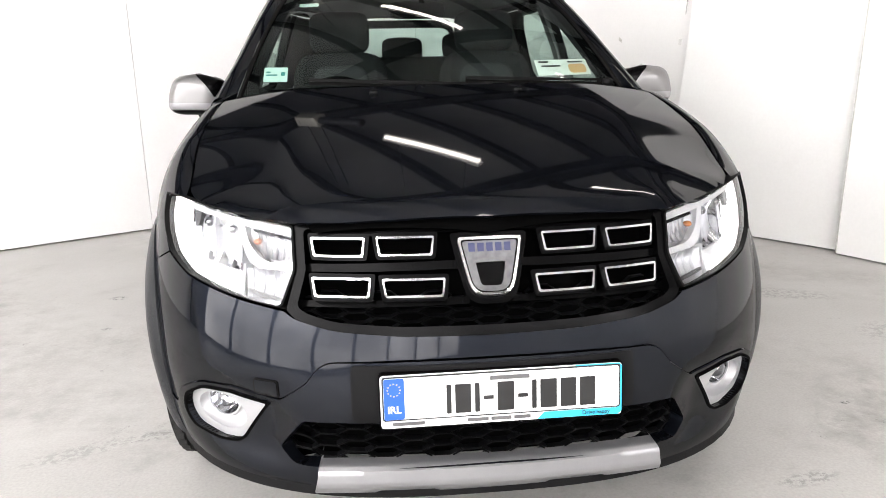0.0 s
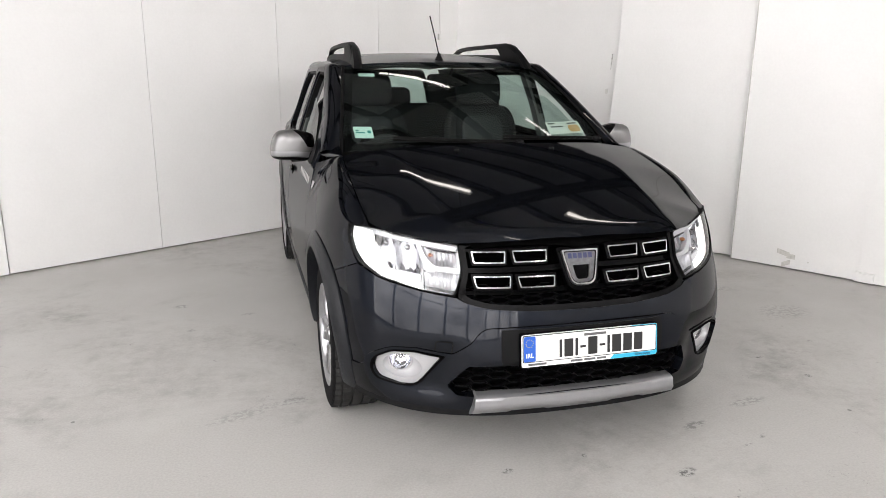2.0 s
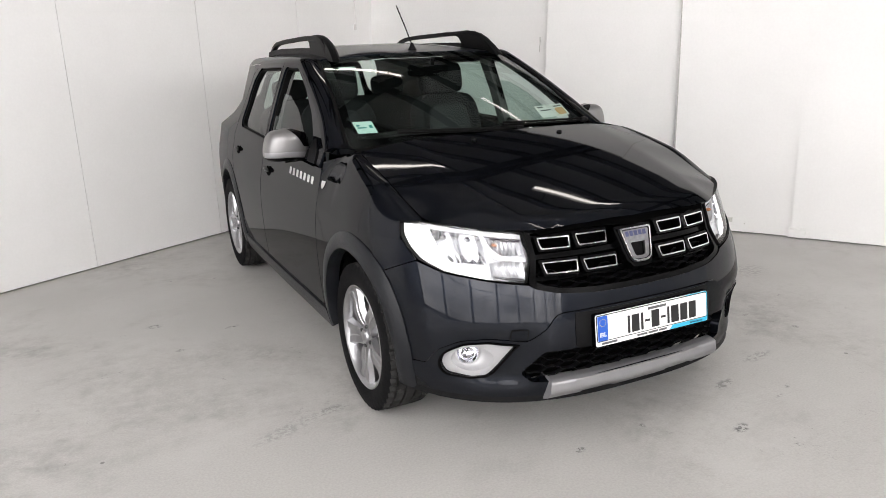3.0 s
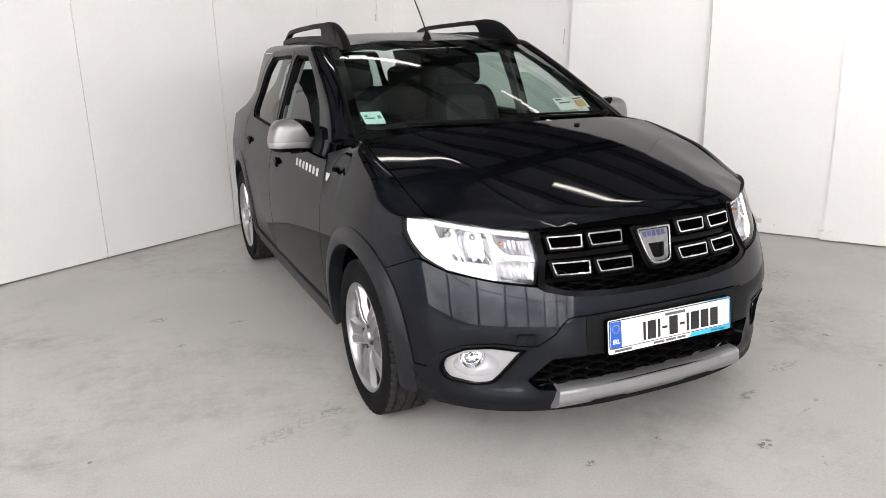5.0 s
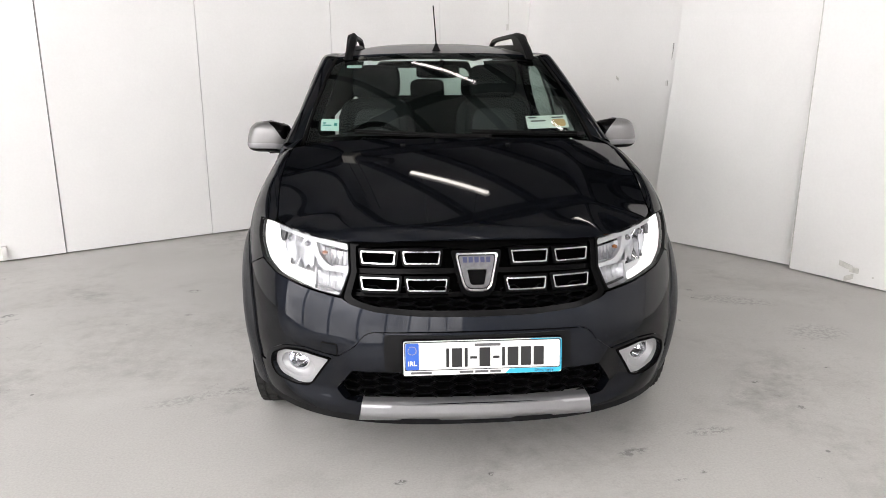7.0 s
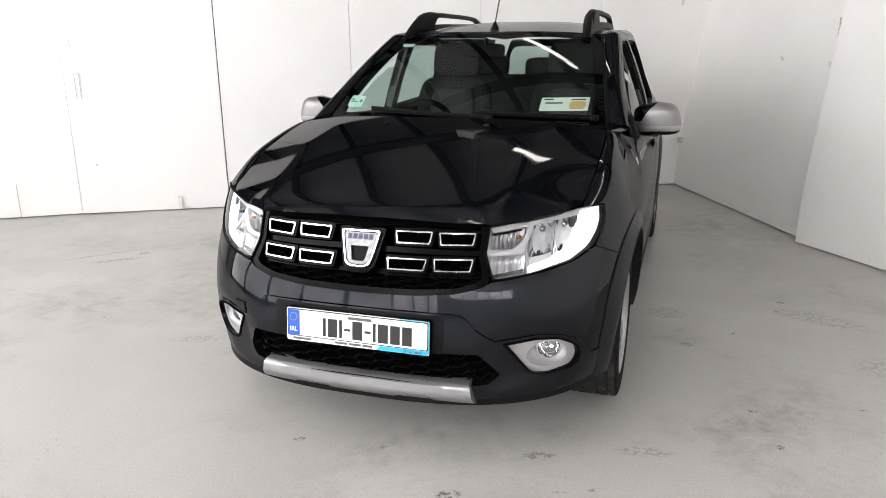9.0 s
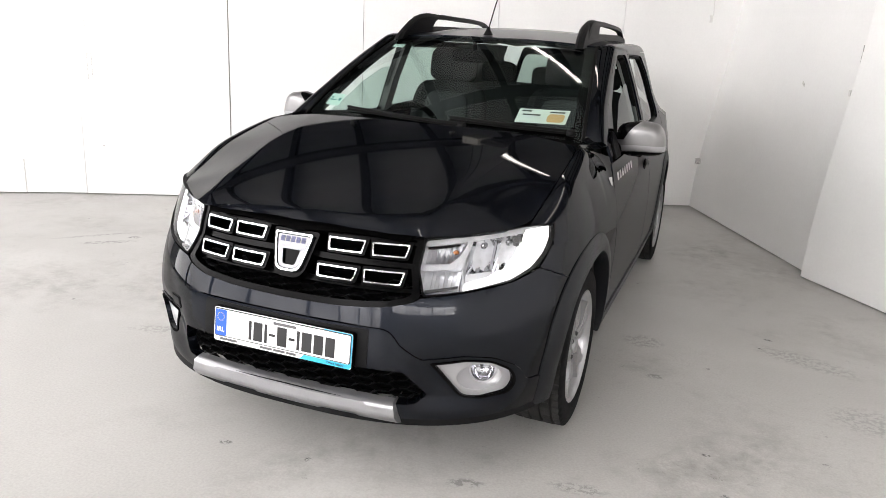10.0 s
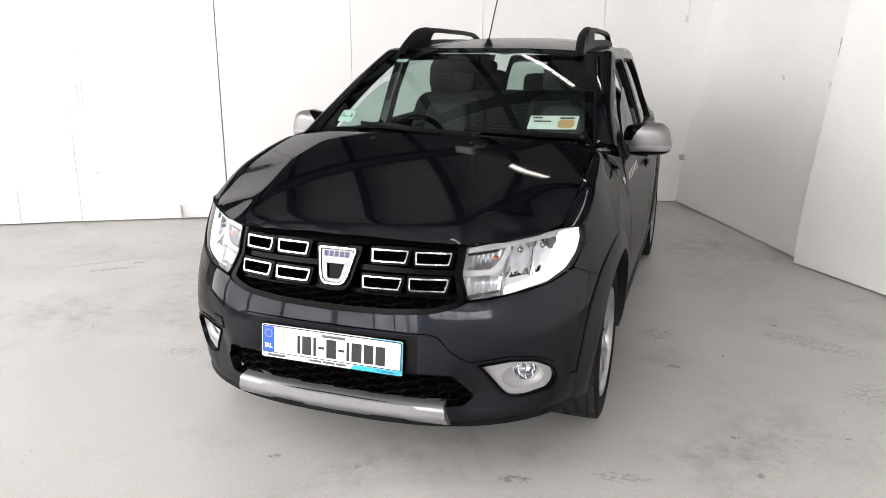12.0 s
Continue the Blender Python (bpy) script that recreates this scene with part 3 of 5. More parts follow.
    wire = sweep([back_point(0.03, 2.3, 0.012), back_point(0.045, 1.95, 0.014), back_point(0.03, 1.72, 0.012)], circle(0.004, 6), up=(1, 0, 0))
    part("cable", wire, PLASTICWHITE, wall, "thin white cable")
    for r0, r1, z0, z1, off, tilt in ((3.60, 3.69, 0.115, 0.15, 0.077, -0.02), (3.67, 3.73, 0.085, 0.12, 0.074, 0.0), (3.64, 3.70, 0.015, 0.05, 0.075, 0.03), (3.815, 3.825, 0.075, 0.085, 0.068, 0.0)):
        mark(side_point, r0, r1, z0, z1, off, FILLER, "scuff", tilt=tilt)

    mark(side_point, 1.992, 2.012, 1.195, 1.235, -0.022, PLASTICWHITE, "cable_clip", "small white cable clip", thick=0.02)
    for r0, z0, z1, tilt in ((2.010, 1.26, 1.36, 0.0), (2.016, 1.36, 1.45, 0.01), (2.020, 1.45, 1.52, 0.0)):
        mark(side_point, r0, r0 + 0.006, z0, z1, -0.036, SCUFF, "crack", "thin grey crack", tilt=tilt, thick=0.010)
    mark(side_point, 1.44, 1.47, 1.235, 1.26, -0.02, FILLER, "scuff", tilt=-0.02)

    # the rest of the hall
    # the far walls are coloured near black, for the unlit hall behind the boards
    for name, a, b in (("wall_hall", back_point(8.0, 0, -7), back_point(8.0, 0, 16)), ("wall_front", back_point(8.0, 0, 16), back_point(-7.0, 0, 16)), ("wall_far", back_point(8.0, 0, -7), back_point(-7.0, 0, -7)), ("wall_far_side", back_point(-7.0, 0, -7), back_point(-7.0, 0, 16)),
                       ("wall_hall_side", side_point(8.5, 0), side_point(16, 0))):
        d = b - a
        nrm = Vector((d.y, -d.x, 0)).normalized()
        if nrm.dot(Vector((0, -3, 0)) - a) > 0:
            nrm = -nrm
        sh = Shape()
        q = [a, b, b + nrm * 0.2, a + nrm * 0.2]
        sh.add(q + [w + Vector((0, 0, CEILING_Z)) for w in q], [(0, 1, 2, 3), (7, 6, 5, 4), (0, 4, 5, 1), (1, 5, 6, 2), (2, 6, 7, 3), (3, 7, 4, 0)])
        tagged(part(name, sh, GAPDARK if "far" in name else HALLGREY, smooth=False), "plain hall wall beyond the board partitions", "wall", kind="structure")
    ce = Shape()
    top = [Vector((q.x, q.y, CEILING_Z)) for q in corners]
    ce.add(top + [q + Vector((0, 0, 0.1)) for q in top], [(0, 1, 2, 3), (7, 6, 5, 4), (0, 4, 5, 1), (1, 5, 6, 2), (2, 6, 7, 3), (3, 7, 4, 0)])
    tagged(part("ceiling", ce, CEIL, smooth=False), "pale grey sheet ceiling under dark purlins", "ceiling", kind="structure")
    for k in range(12):
        off = -6.4 + 1.25 * k
        bar = sweep([back_point(off, CEILING_Z - 0.10, -6.9), back_point(off, CEILING_Z - 0.10, 15.8)], [(-0.06, -0.09), (0.06, -0.09), (0.06, 0.095), (-0.06, 0.095)])
        tagged(part("purlin", bar, STEEL, smooth=False), "dark steel purlin under the ceiling sheet", "purlin", "purlins", "structure")
    for k in range(6):
        r = -5.7 + 3.6 * k
        beam = sweep([back_point(-6.9, CEILING_Z - 0.36, r), back_point(7.9, CEILING_Z - 0.36, r)],
                     [(-0.09, -0.16), (0.09, -0.16), (0.09, -0.13), (0.015, -0.13), (0.015, 0.13), (0.09, 0.13), (0.09, 0.158), (-0.09, 0.158), (-0.09, 0.13), (-0.015, 0.13), (-0.015, -0.13), (-0.09, -0.13)])
        tagged(part("roof_beam", beam, STEEL, smooth=False), "dark painted steel roof beam", "beam", "roof beams", "structure")


build_room()


def build_daylight_door(name, base, along, inward, wide, high, cols, rows, label="tall sectional hall door with daylit translucent panels", category="door"):
    """A framed opening of translucent panels, bright with daylight."""
    door = tagged(new(name), label, category, kind="structure")

    def at(a, z, off):
        return base + along * a + inward * off + Vector((0, 0, z))
    for i in range(cols):
        for j in range(rows):
            a, b = wide * i / cols + 0.055, wide * (i + 1) / cols - 0.055
            z0, z1 = 0.1 + high * j / rows + 0.01, 0.1 + high * (j + 1) / rows - 0.01
            q = [at(a, z0, 0.04), at(b, z0, 0.04), at(b, z1, 0.04), at(a, z1, 0.04)]
            sh = Shape().add(q + [w - inward * 0.02 for w in q], [(0, 1, 2, 3), (7, 6, 5, 4), (0, 4, 5, 1), (1, 5, 6, 2), (2, 6, 7, 3), (3, 7, 4, 0)])
            part("pane", sh, DAYLIGHT, door, smooth=False)
    for i in range(cols + 1):
        part("mullion", sweep([at(wide * i / cols, 0.0, 0.05), at(wide * i / cols, high + 0.15, 0.05)], [(-0.06, -0.03), (0.06, -0.03), (0.06, 0.03), (-0.06, 0.03)], up=(1, 0, 0)), STEEL, door, smooth=False)
    for j in range(rows + 1):
        part("rail", sweep([at(0, 0.1 + high * j / rows, 0.05), at(wide, 0.1 + high * j / rows, 0.05)], [(-0.008, -0.03), (0.008, -0.03), (0.008, 0.03), (-0.008, 0.03)]), STEEL, door, smooth=False)


build_daylight_door("door_1", back_point(8.0, 0, 1.2), SIDE, -BACK, 12.6, 4.6, 8, 2)
# unseen glowing strip, added to brighten the board walls from the front
build_daylight_door("fill_window_1", back_point(7.6, 2.9, 16.0), -BACK, -SIDE, 14.0, 1.75, 9, 1, "added high strip of glowing panes that fills the walls with light", "window")


def build_lamp(mid, along, length=1.04):
    """A fluorescent batten hung under the ceiling."""
    d = Vector(along).normalized()
    lamp = thing("ceiling_light", "slim white fluorescent batten hanging below the ceiling, all but two added as fill", "ceiling light", "workshop battens")
    a, b = Vector(mid) - d * length / 2, Vector(mid) + d * length / 2
    part("housing", sweep([a, b], [(-0.035, 0.0), (0.035, 0.0), (0.03, 0.05), (-0.03, 0.05)]), PLASTICWHITE, lamp, smooth=False)
    part("tube", sweep([a + d * 0.02 - Vector((0, 0, 0.02)), b - d * 0.02 - Vector((0, 0, 0.02))], circle(0.029, 10)), TUBE, lamp)
    for e in (a + d * 0.15, b - d * 0.15):
        part("hanger", sweep([e + Vector((0, 0, 0.05)), Vector((e.x, e.y, CEILING_Z))], circle(0.004, 6), up=(1, 0, 0)), STEEL, lamp)
    return lamp


for mid, along in LAMPS:
    build_lamp(mid, along)

def build_hung_unit():
    """A stand-in for an unidentified shape mirrored in the bonnet: a pale metal unit with a dark tube, hung from the
    roof above the back boards.
    """
    heater = thing("hung_unit", "pale metal box with dark tube hung from the roof", "heater")
    heater.matrix_basis = pose(-0.86, 3.50, 3.24, 0, 0, -28)
    part("casing", block((-0.17, -0.11, -0.12), (0.10, 0.11, 0.12), 0.02), HALLPALE, heater)
    for z in (-0.02, 0.05):
        part("bolt", ring([(0.0005, -0.118), (0.010, -0.116), (0.012, -0.108)], 12, "y").moved(pose(-0.10, 0, z)), STEEL, heater)
    part("tube", ring([(0.0005, 0.10), (0.080, 0.10), (0.080, 0.52), (0.060, 0.54), (0.0005, 0.54)], 24, "x"), STEEL, heater, "dark metal tube")
    for x in (-0.10, 0.06):
        part("hanger", sweep([(x, 0, 0.12), (x, 0, CEILING_Z - 3.24)], circle(0.006, 6), up=(1, 0, 0)), STEEL, heater)


HALLPALE = material("pale_sheet_metal", (0.66, 0.64, 0.58), 0.5, 0.2, vary=0.1, scale=9)
build_hung_unit()

# ---- the car ----
car = thing("compact_crossover_car", "dark grey crossover hatchback with black cladding, parked facing out", "car")


def pair(name, shape, mat, parent=car, label="", **kw):
    """The same piece on both flanks; the shape is given for the side of positive x."""
    return part(name, shape, mat, parent, label, **kw), part(name, shape.mirrored(), mat, parent, label, **kw)


def front(poly):
    """A front outline given as (x, z[, corner radius]) in the skin's numbers."""
    return [(at_x(q[0], q[1]), *q[1:]) for q in poly]


def both(half):
    """A closed outline from its right half, listed from the centre line round to the centre line."""
    return list(half) + [(-q[0], *q[1:]) for q in reversed(half) if abs(q[0]) > 1e-6]


def sunk(d):
    """The skin pushed in by d."""
    def fn(p, z):
        q = Vector(skin(p, z))
        return tuple(q - normal_at(skin, p, z) * d)
    return fn


ARCH_Z, ARCH_IN, ARCH_OUT, AXLE_R, WHEELBASE = 0.350, 0.352, 0.417, 0.316, 2.589


def arch_r(r, a, y0):
    """The front arch draws in towards its low front end."""
    return r - (0.022 * min(max((40 - degrees(a)) / 45, 0.0), 1.0) if y0 == 0.0 else 0.0)


def arch(r, a0, a1, n=14, y0=0.0):
    """Points (p, z) on the flank round a wheel arch, angles in degrees from straight ahead over the top."""
    out = []
    for i in range(n + 1):
        a = radians(a0 + (a1 - a0) * i / n)
        y, z = y0 - arch_r(r, a, y0) * math.cos(a), ARCH_Z + arch_r(r, a, y0) * math.sin(a)
        out.append((at_y(y, z), z))
    return out


# head-lamp outline on the skin (x, z)
LAMP_TOP = [(0.428, 0.838), (0.524, 0.852), (0.637, 0.866), (0.715, 0.873), (0.766, 0.868, 0.008)]
LAMP_LOW = [(0.773, 0.83), (0.767, 0.785), (0.744, 0.741), (0.690, 0.708), (0.564, 0.684), (0.457, 0.672)]
LAMP = rounded(front(LAMP_TOP + LAMP_LOW + [(0.425, 0.75)]), 0.012)

# bumper, painted upper part
GR_LOW = [(0.0, 0.617), (0.20, 0.620), (0.348, 0.630, 0.03), (0.43, 0.650, 0.02), (0.452, 0.664)]
seam = [(at_y(-0.402, 0.735), 0.735), (at_y(-0.215, 0.655), 0.655)]
BUMP = (front(GR_LOW) + front([(0.564, 0.678), (0.690, 0.702)]) + seam + arch(ARCH_OUT, 48, 8, 8)
        + front([(0.800, 0.355), (0.754, 0.360, 0.02), (0.736, 0.420, 0.03), (0.672, 0.466, 0.03), (0.588, 0.480), (0.472, 0.468, 0.01), (0.410, 0.517), (0.372, 0.565, 0.03), (0.20, 0.571), (0.0, 0.572)]))
part("bumper", panel(skin, rounded(both(BUMP), 0.002), step=0.022, depth=0.014), PAINT, car)

# black lower bumper with its openings
LOWGR = [(0.0, 0.436), (0.420, 0.429, 0.012), (0.481, 0.334, 0.012), (0.450, 0.302, 0.012), (0.0, 0.306)]
FOGHOLE = rounded(front([(0.503, 0.449, 0.006), (0.590, 0.461), (0.662, 0.451, 0.02), (0.713, 0.413, 0.03), (0.722, 0.365, 0.03), (0.703, 0.329, 0.02), (0.632, 0.317), (0.578, 0.324, 0.03)]), 0.012)
LOWB = (front([(0.0, 0.568), (0.20, 0.567), (0.371, 0.563, 0.03), (0.409, 0.515), (0.472, 0.4665, 0.01), (0.588, 0.479), (0.672, 0.465, 0.03), (0.7355, 0.4195, 0.03), (0.7535, 0.359, 0.02), (0.79, 0.354)])
        + arch(ARCH_OUT, 6, -14, 4) + front([(0.785, 0.246), (0.74, 0.244), (0.60, 0.238), (0.40, 0.234), (0.0, 0.234)]))
part("lower_bumper", panel(skin, rounded(both(LOWB), 0.002), [rounded(front(both(LOWGR)), 0.01), FOGHOLE, [(-a, b) for a, b in FOGHOLE]], step=0.018, depth=0.035, lift=0.004), PAINT, car, "dark grey painted lower bumper")
part("under_lip", sweep([skin(at_x(x, 0.235), 0.235, -0.002) for x in [-0.79 + 0.0395 * i for i in range(41)]], [(0.012, -0.013), (-0.05, -0.013), (-0.05, 0.026), (0.0, 0.026), (0.009, 0.022)]), BLACK, car)
part("plate_recess", panel(skin, rounded(front([(-0.31, 0.56), (0.31, 0.56), (0.31, 0.435), (-0.31, 0.435)]), 0.01), step=0.03, depth=0.006, lift=0.0075), BLACK, car)
# cover of the towing eye
part("tow_cover", panel(skin, rounded(front([(-0.525, 0.512), (-0.475, 0.512), (-0.475, 0.474), (-0.527, 0.474)]), 0.006), step=0.012, depth=0.004, lift=0.0035), PAINT, car)
part("tow_cover_joint", panel(skin, rounded(front([(-0.5285, 0.5155), (-0.4715, 0.5155), (-0.4715, 0.4705), (-0.5305, 0.4705)]), 0.008), step=0.012, depth=0.003, lift=0.0015), SEALRUB, car)


def honeycomb(place, x0, x1, z0, z1, wide, high, keep, line=0.0026, deep=0.02):
    """A net of stretched hexagon cells; place(x, z, back) puts it in space."""
    s = Shape()
    dx, dz = wide * 0.75, high
    row = 0
    for i in range(int((x1 - x0) / dx) + 2):
        for j in range(int((z1 - z0) / dz) + 2):
            cx, cz = x0 + i * dx, z0 + (j + (0.5 if i % 2 else 0.0)) * dz
            hexa = [(0.5, 0), (0.22, 0.5), (-0.22, 0.5), (-0.5, 0), (-0.22, -0.5), (0.22, -0.5)]
            pts = [(cx + wide * a, cz + high * b) for a, b in hexa]
            if not keep(cx, cz):
                continue
            k = len(s.v)
            inn = [(cx + (a - cx) * (1 - 2 * line / wide), cz + (b - cz) * (1 - 2 * line / high)) for a, b in pts]
            for loop, back in ((pts, 0.004), (inn, 0.0), (inn, deep)):
                s.v += [tuple(place(a, b, back)) for a, b in loop]
            for e in range(6):
                g = (e + 1) % 6
                s.f += [(k + e, k + g, k + 6 + g, k + 6 + e), (k + 6 + e, k + 6 + g, k + 12 + g, k + 12 + e)]
    return s


def scaled(poly, k, c=(0.0, 0.755)):
    return [(c[0] + (q[0] - c[0]) * k, c[1] + (q[1] - c[1]) * k, *[r * k for r in q[2:]]) for q in poly]


def in_front(d):
    fn = sunk(d)

    def place(x, z, back):
        p = at_x(x, z)
        q = Vector(fn(p, z))
        return q + Vector((0, back, 0))
    return place


low_grille = thing("lower_grille", "", "")
low_grille.parent = car
part("backing", panel(sunk(0.07), front([(-0.51, 0.28), (0.51, 0.28), (0.46, 0.45), (-0.46, 0.45)]), step=0.05, depth=0), DARK, low_grille)
part("net", honeycomb(in_front(0.028), -0.51, 0.51, 0.29, 0.44, 0.088, 0.033, lambda x, z: abs(x) < 0.50 - (z - 0.32) * 0.5), NET, low_grille, "black honeycomb net", sharp=20)

# silver skid plate under the nose
def skid_fn(u, v):
    x = (-1 + 2 * u) * (0.385 + 0.026 * v)
    lip = [(0.314, 0.03), (0.309, 0.002), (0.300, -0.010), (0.262, -0.012), (0.242, 0.006), (0.228, 0.05)]
    i = min(int(v * 5), 4)
    w = v * 5 - i
    z = lip[i][0] + (lip[i + 1][0] - lip[i][0]) * w
    back = lip[i][1] + (lip[i + 1][1] - lip[i][1]) * w
    scal = 0.009 * max(0.0, v - 0.62) / 0.38 * (1 if (abs(x) < 0.13 or abs(x) > 0.27) else 0)
    return (x, -0.765 + back + 0.16 * x * x, z - scal)


skid = grid(skid_fn, 60, 15)
skid.add([skid_fn(u, j / 15) for u in (0, 1) for j in range(16)] + [(q[0], q[1] + 0.06, q[2]) for q in [skid_fn(u, j / 15) for u in (0, 1) for j in range(16)]],
         [(j, j + 1, 33 + j, 32 + j) for j in range(15)] + [(16 + j, 48 + j, 49 + j, 17 + j) for j in range(15)])
part("skid_plate", skid, SATIN, car, "brushed silver skid plate", sharp=50)

# fog lamps
for s in (1, -1):
    c = Vector(sunk(0.034)(at_x(0.648, 0.392), 0.392))
    bowl = sunk(0.012)
    hole = [(at_x(0.632 + 0.064 * math.cos(a), 0.384 + 0.050 * math.sin(a)), 0.384 + 0.050 * math.sin(a)) for a in [2 * math.pi * i / 28 for i in range(28)]]
    bz = panel(bowl, FOGHOLE, [hole], step=0.016, depth=0.004)
    turn = Matrix.Translation(c + Vector((-0.004, 0.010, 0))) @ Matrix.Rotation(radians(24), 4, "Z")
    floor_c = [turn @ Vector((0.0425 * math.cos(2 * math.pi * i / 28), 0.004, 0.0425 * math.sin(2 * math.pi * i / 28))) for i in range(28)]
    dish = Shape()
    rim = [Vector(bowl(*q)) for q in hole]
    n = 28
    steps = [(0.0, 0.0), (0.12, 0.35), (0.35, 0.68), (0.65, 0.90), (1.0, 1.0)]
    for e, h in steps:
        dish.v += [(p.x + (q.x - p.x) * e, p.y + (q.y - p.y) * h, p.z + (q.z - p.z) * e) for p, q in zip(rim, floor_c)]
    for k in range(len(steps) - 1):
        dish.f += [(k * n + i, k * n + (i + 1) % n, (k + 1) * n + (i + 1) % n, (k + 1) * n + i) for i in range(n)]
    refl = ring([(0.040, 0.0), (0.036, 0.014), (0.026, 0.026), (0.010, 0.033), (0.0005, 0.034)], 28, "y").moved(turn)
    lens = ring([(0.0405, 0.0), (0.034, -0.008), (0.020, -0.013), (0.0005, -0.015)], 28, "y").moved(turn)
    bulb = pillow(0.007, 0.014, 0.007, 1, 1, 10, 8).moved(turn @ Matrix.Translation((0, 0.016, 0)))
    collar = ring([(0.046, -0.002), (0.041, -0.004), (0.040, 0.004), (0.046, 0.008)], 28, "y").moved(turn)
    if s < 0:
        bz, dish, refl, lens, bulb, collar = (q.mirrored() for q in (bz, dish, refl, lens, bulb, collar))
    sur = panel(skin, rounded(scaled(FOGHOLE, 1.085, (at_x(0.628, 0.388), 0.386)), 0.004), [FOGHOLE], step=0.02, depth=0.03, lift=0.007)
    part("fog_surround", sur if s > 0 else sur.mirrored(), DARK, car, "black fog lamp surround", sharp=50)
    bezel = part("fog_bezel", bz, BEZEL, car, "satin silver fog lamp bezel")
    part("bowl", dish, BEZEL, bezel)
    part("fog_reflector", refl, REFLECTOR, bezel)
    part("bulb", bulb, REFLECTOR, bezel)
    part("collar", collar, LAMPBASE, bezel)
    part("fog_lens", lens, LENS, bezel).visible_shadow = False

# upper grille
grille = thing("radiator_grille", "", "")
grille.parent = car
GRILLE = both(front([(0.0, 0.868), (0.25, 0.862), (0.425, 0.842), (0.422, 0.75), (0.448, 0.668), (0.425, 0.648), (0.348, 0.626), (0.2, 0.615), (0.0, 0.612)]))
part("backing", panel(sunk(0.075), GRILLE, step=0.05, depth=0), DARK, grille)


def strip(poly, d, depth, step=0.02):
    return panel(sunk(d), rounded(front(both(poly)), 0.004), step=step, depth=depth)


part("surround", panel(sunk(0.004), rounded(GRILLE, 0.006), [rounded(both(front([(0.0, 0.858), (0.24, 0.851), (0.405, 0.832, 0.01), (0.402, 0.75), (0.424, 0.676, 0.01), (0.405, 0.664, 0.02), (0.345, 0.648, 0.04), (0.2, 0.640), (0.0, 0.638)])), 0.004)], step=0.02, depth=0.05), GLOSS, grille)
part("grille_bar", strip([(0.0, 0.772), (0.41, 0.764), (0.41, 0.748), (0.0, 0.754)], 0.022, 0.03), GLOSS, grille)
part("grille_bar", strip([(0.0, 0.842), (0.41, 0.828), (0.41, 0.818), (0.0, 0.832)], 0.026, 0.03), GLOSS, grille)
part("grille_bar", strip([(0.0, 0.700), (0.42, 0.694), (0.425, 0.682), (0.0, 0.688)], 0.030, 0.03), GLOSS, grille)
part("net", honeycomb(in_front(0.034), -0.42, 0.42, 0.632, 0.70, 0.080, 0.027, lambda x, z: abs(x) < 0.425 and 0.632 < z < 0.70, line=0.0022), NET, grille, "black honeycomb net", sharp=20)


def bracket(x0, x1, z0, z1, slant):
    """A chrome-framed slot in the grille, wider at its top."""
    outer = rounded([(x0, z1), (x1, z1), (x1 - slant, z0), (x0 + slant, z0)], 0.006)
    w = 0.0044
    inner = rounded([(x0 + w, z1 - w), (x1 - w, z1 - w), (x1 - slant - w, z0 + w), (x0 + slant + w, z0 + w)], 0.004)
    hold = thing("grille_insert", "", "")
    hold.parent = grille
    frame_s = panel(sunk(-0.004), front(outer), [front(inner)], step=0.012, depth=0.010)
    part("chrome_frame", frame_s, CHROME, hold, "bright chrome slot frame", sharp=60)
    body = rounded([(x0 - 0.009, z1 + 0.009), (x1 + 0.009, z1 + 0.009), (x1 - slant + 0.007, z0 - 0.006), (x0 + slant - 0.007, z0 - 0.006)], 0.008)
    part("shroud", panel(sunk(0.004), front(body), [front(inner)], step=0.015, depth=0.035), GLOSS, hold)


for s in (1, -1):
    for x0, x1, z0, z1 in ((0.118, 0.246, 0.778, 0.818), (0.268, 0.388, 0.776, 0.816), (0.098, 0.236, 0.695, 0.733), (0.258, 0.388, 0.695, 0.735)):
        if s > 0:
            bracket(x0, x1, z0, z1, 0.006)
        else:
            bracket(-x1, -x0, z0, z1, 0.006)

# badge: a plain shield
shield = [(-0.071, 0.810, 0.01), (0.071, 0.810, 0.01), (0.057, 0.748), (0.043, 0.692, 0.03), (-0.043, 0.692, 0.03), (-0.057, 0.748)]


badge = thing("badge", "", "")
badge.parent = grille
part("base", panel(sunk(-0.006), front(rounded(scaled(shield, 1.22), 0.012)), step=0.015, depth=0.04), GLOSS, badge)
BADGE = material("badge_metal", (0.17, 0.17, 0.178), 0.3, 1.0, vary=0.2, scale=70)
part("shield", panel(sunk(-0.016), front(rounded(shield, 0.012)), [front(rounded([(-0.033, 0.760, 0.004), (0.033, 0.760, 0.004), (0.023, 0.712, 0.01), (-0.023, 0.712, 0.01)], 0.004))], step=0.01, depth=0.012), BADGE, badge, "chrome shield badge")
part("shield_rim", panel(sunk(-0.020), front(rounded(shield, 0.012)), [front(rounded(scaled(shield, 0.91), 0.010))], step=0.01, depth=0.006), CHROME, badge)
part("badge_groove", panel(sunk(-0.0168), front(rounded(scaled(shield, 0.905), 0.010)), [front(rounded(scaled(shield, 0.86), 0.010))], step=0.01, depth=0.002), GLOSS, badge)
BADGEBLUE = material("badge_blue_grey", (0.03, 0.035, 0.10), 0.4)
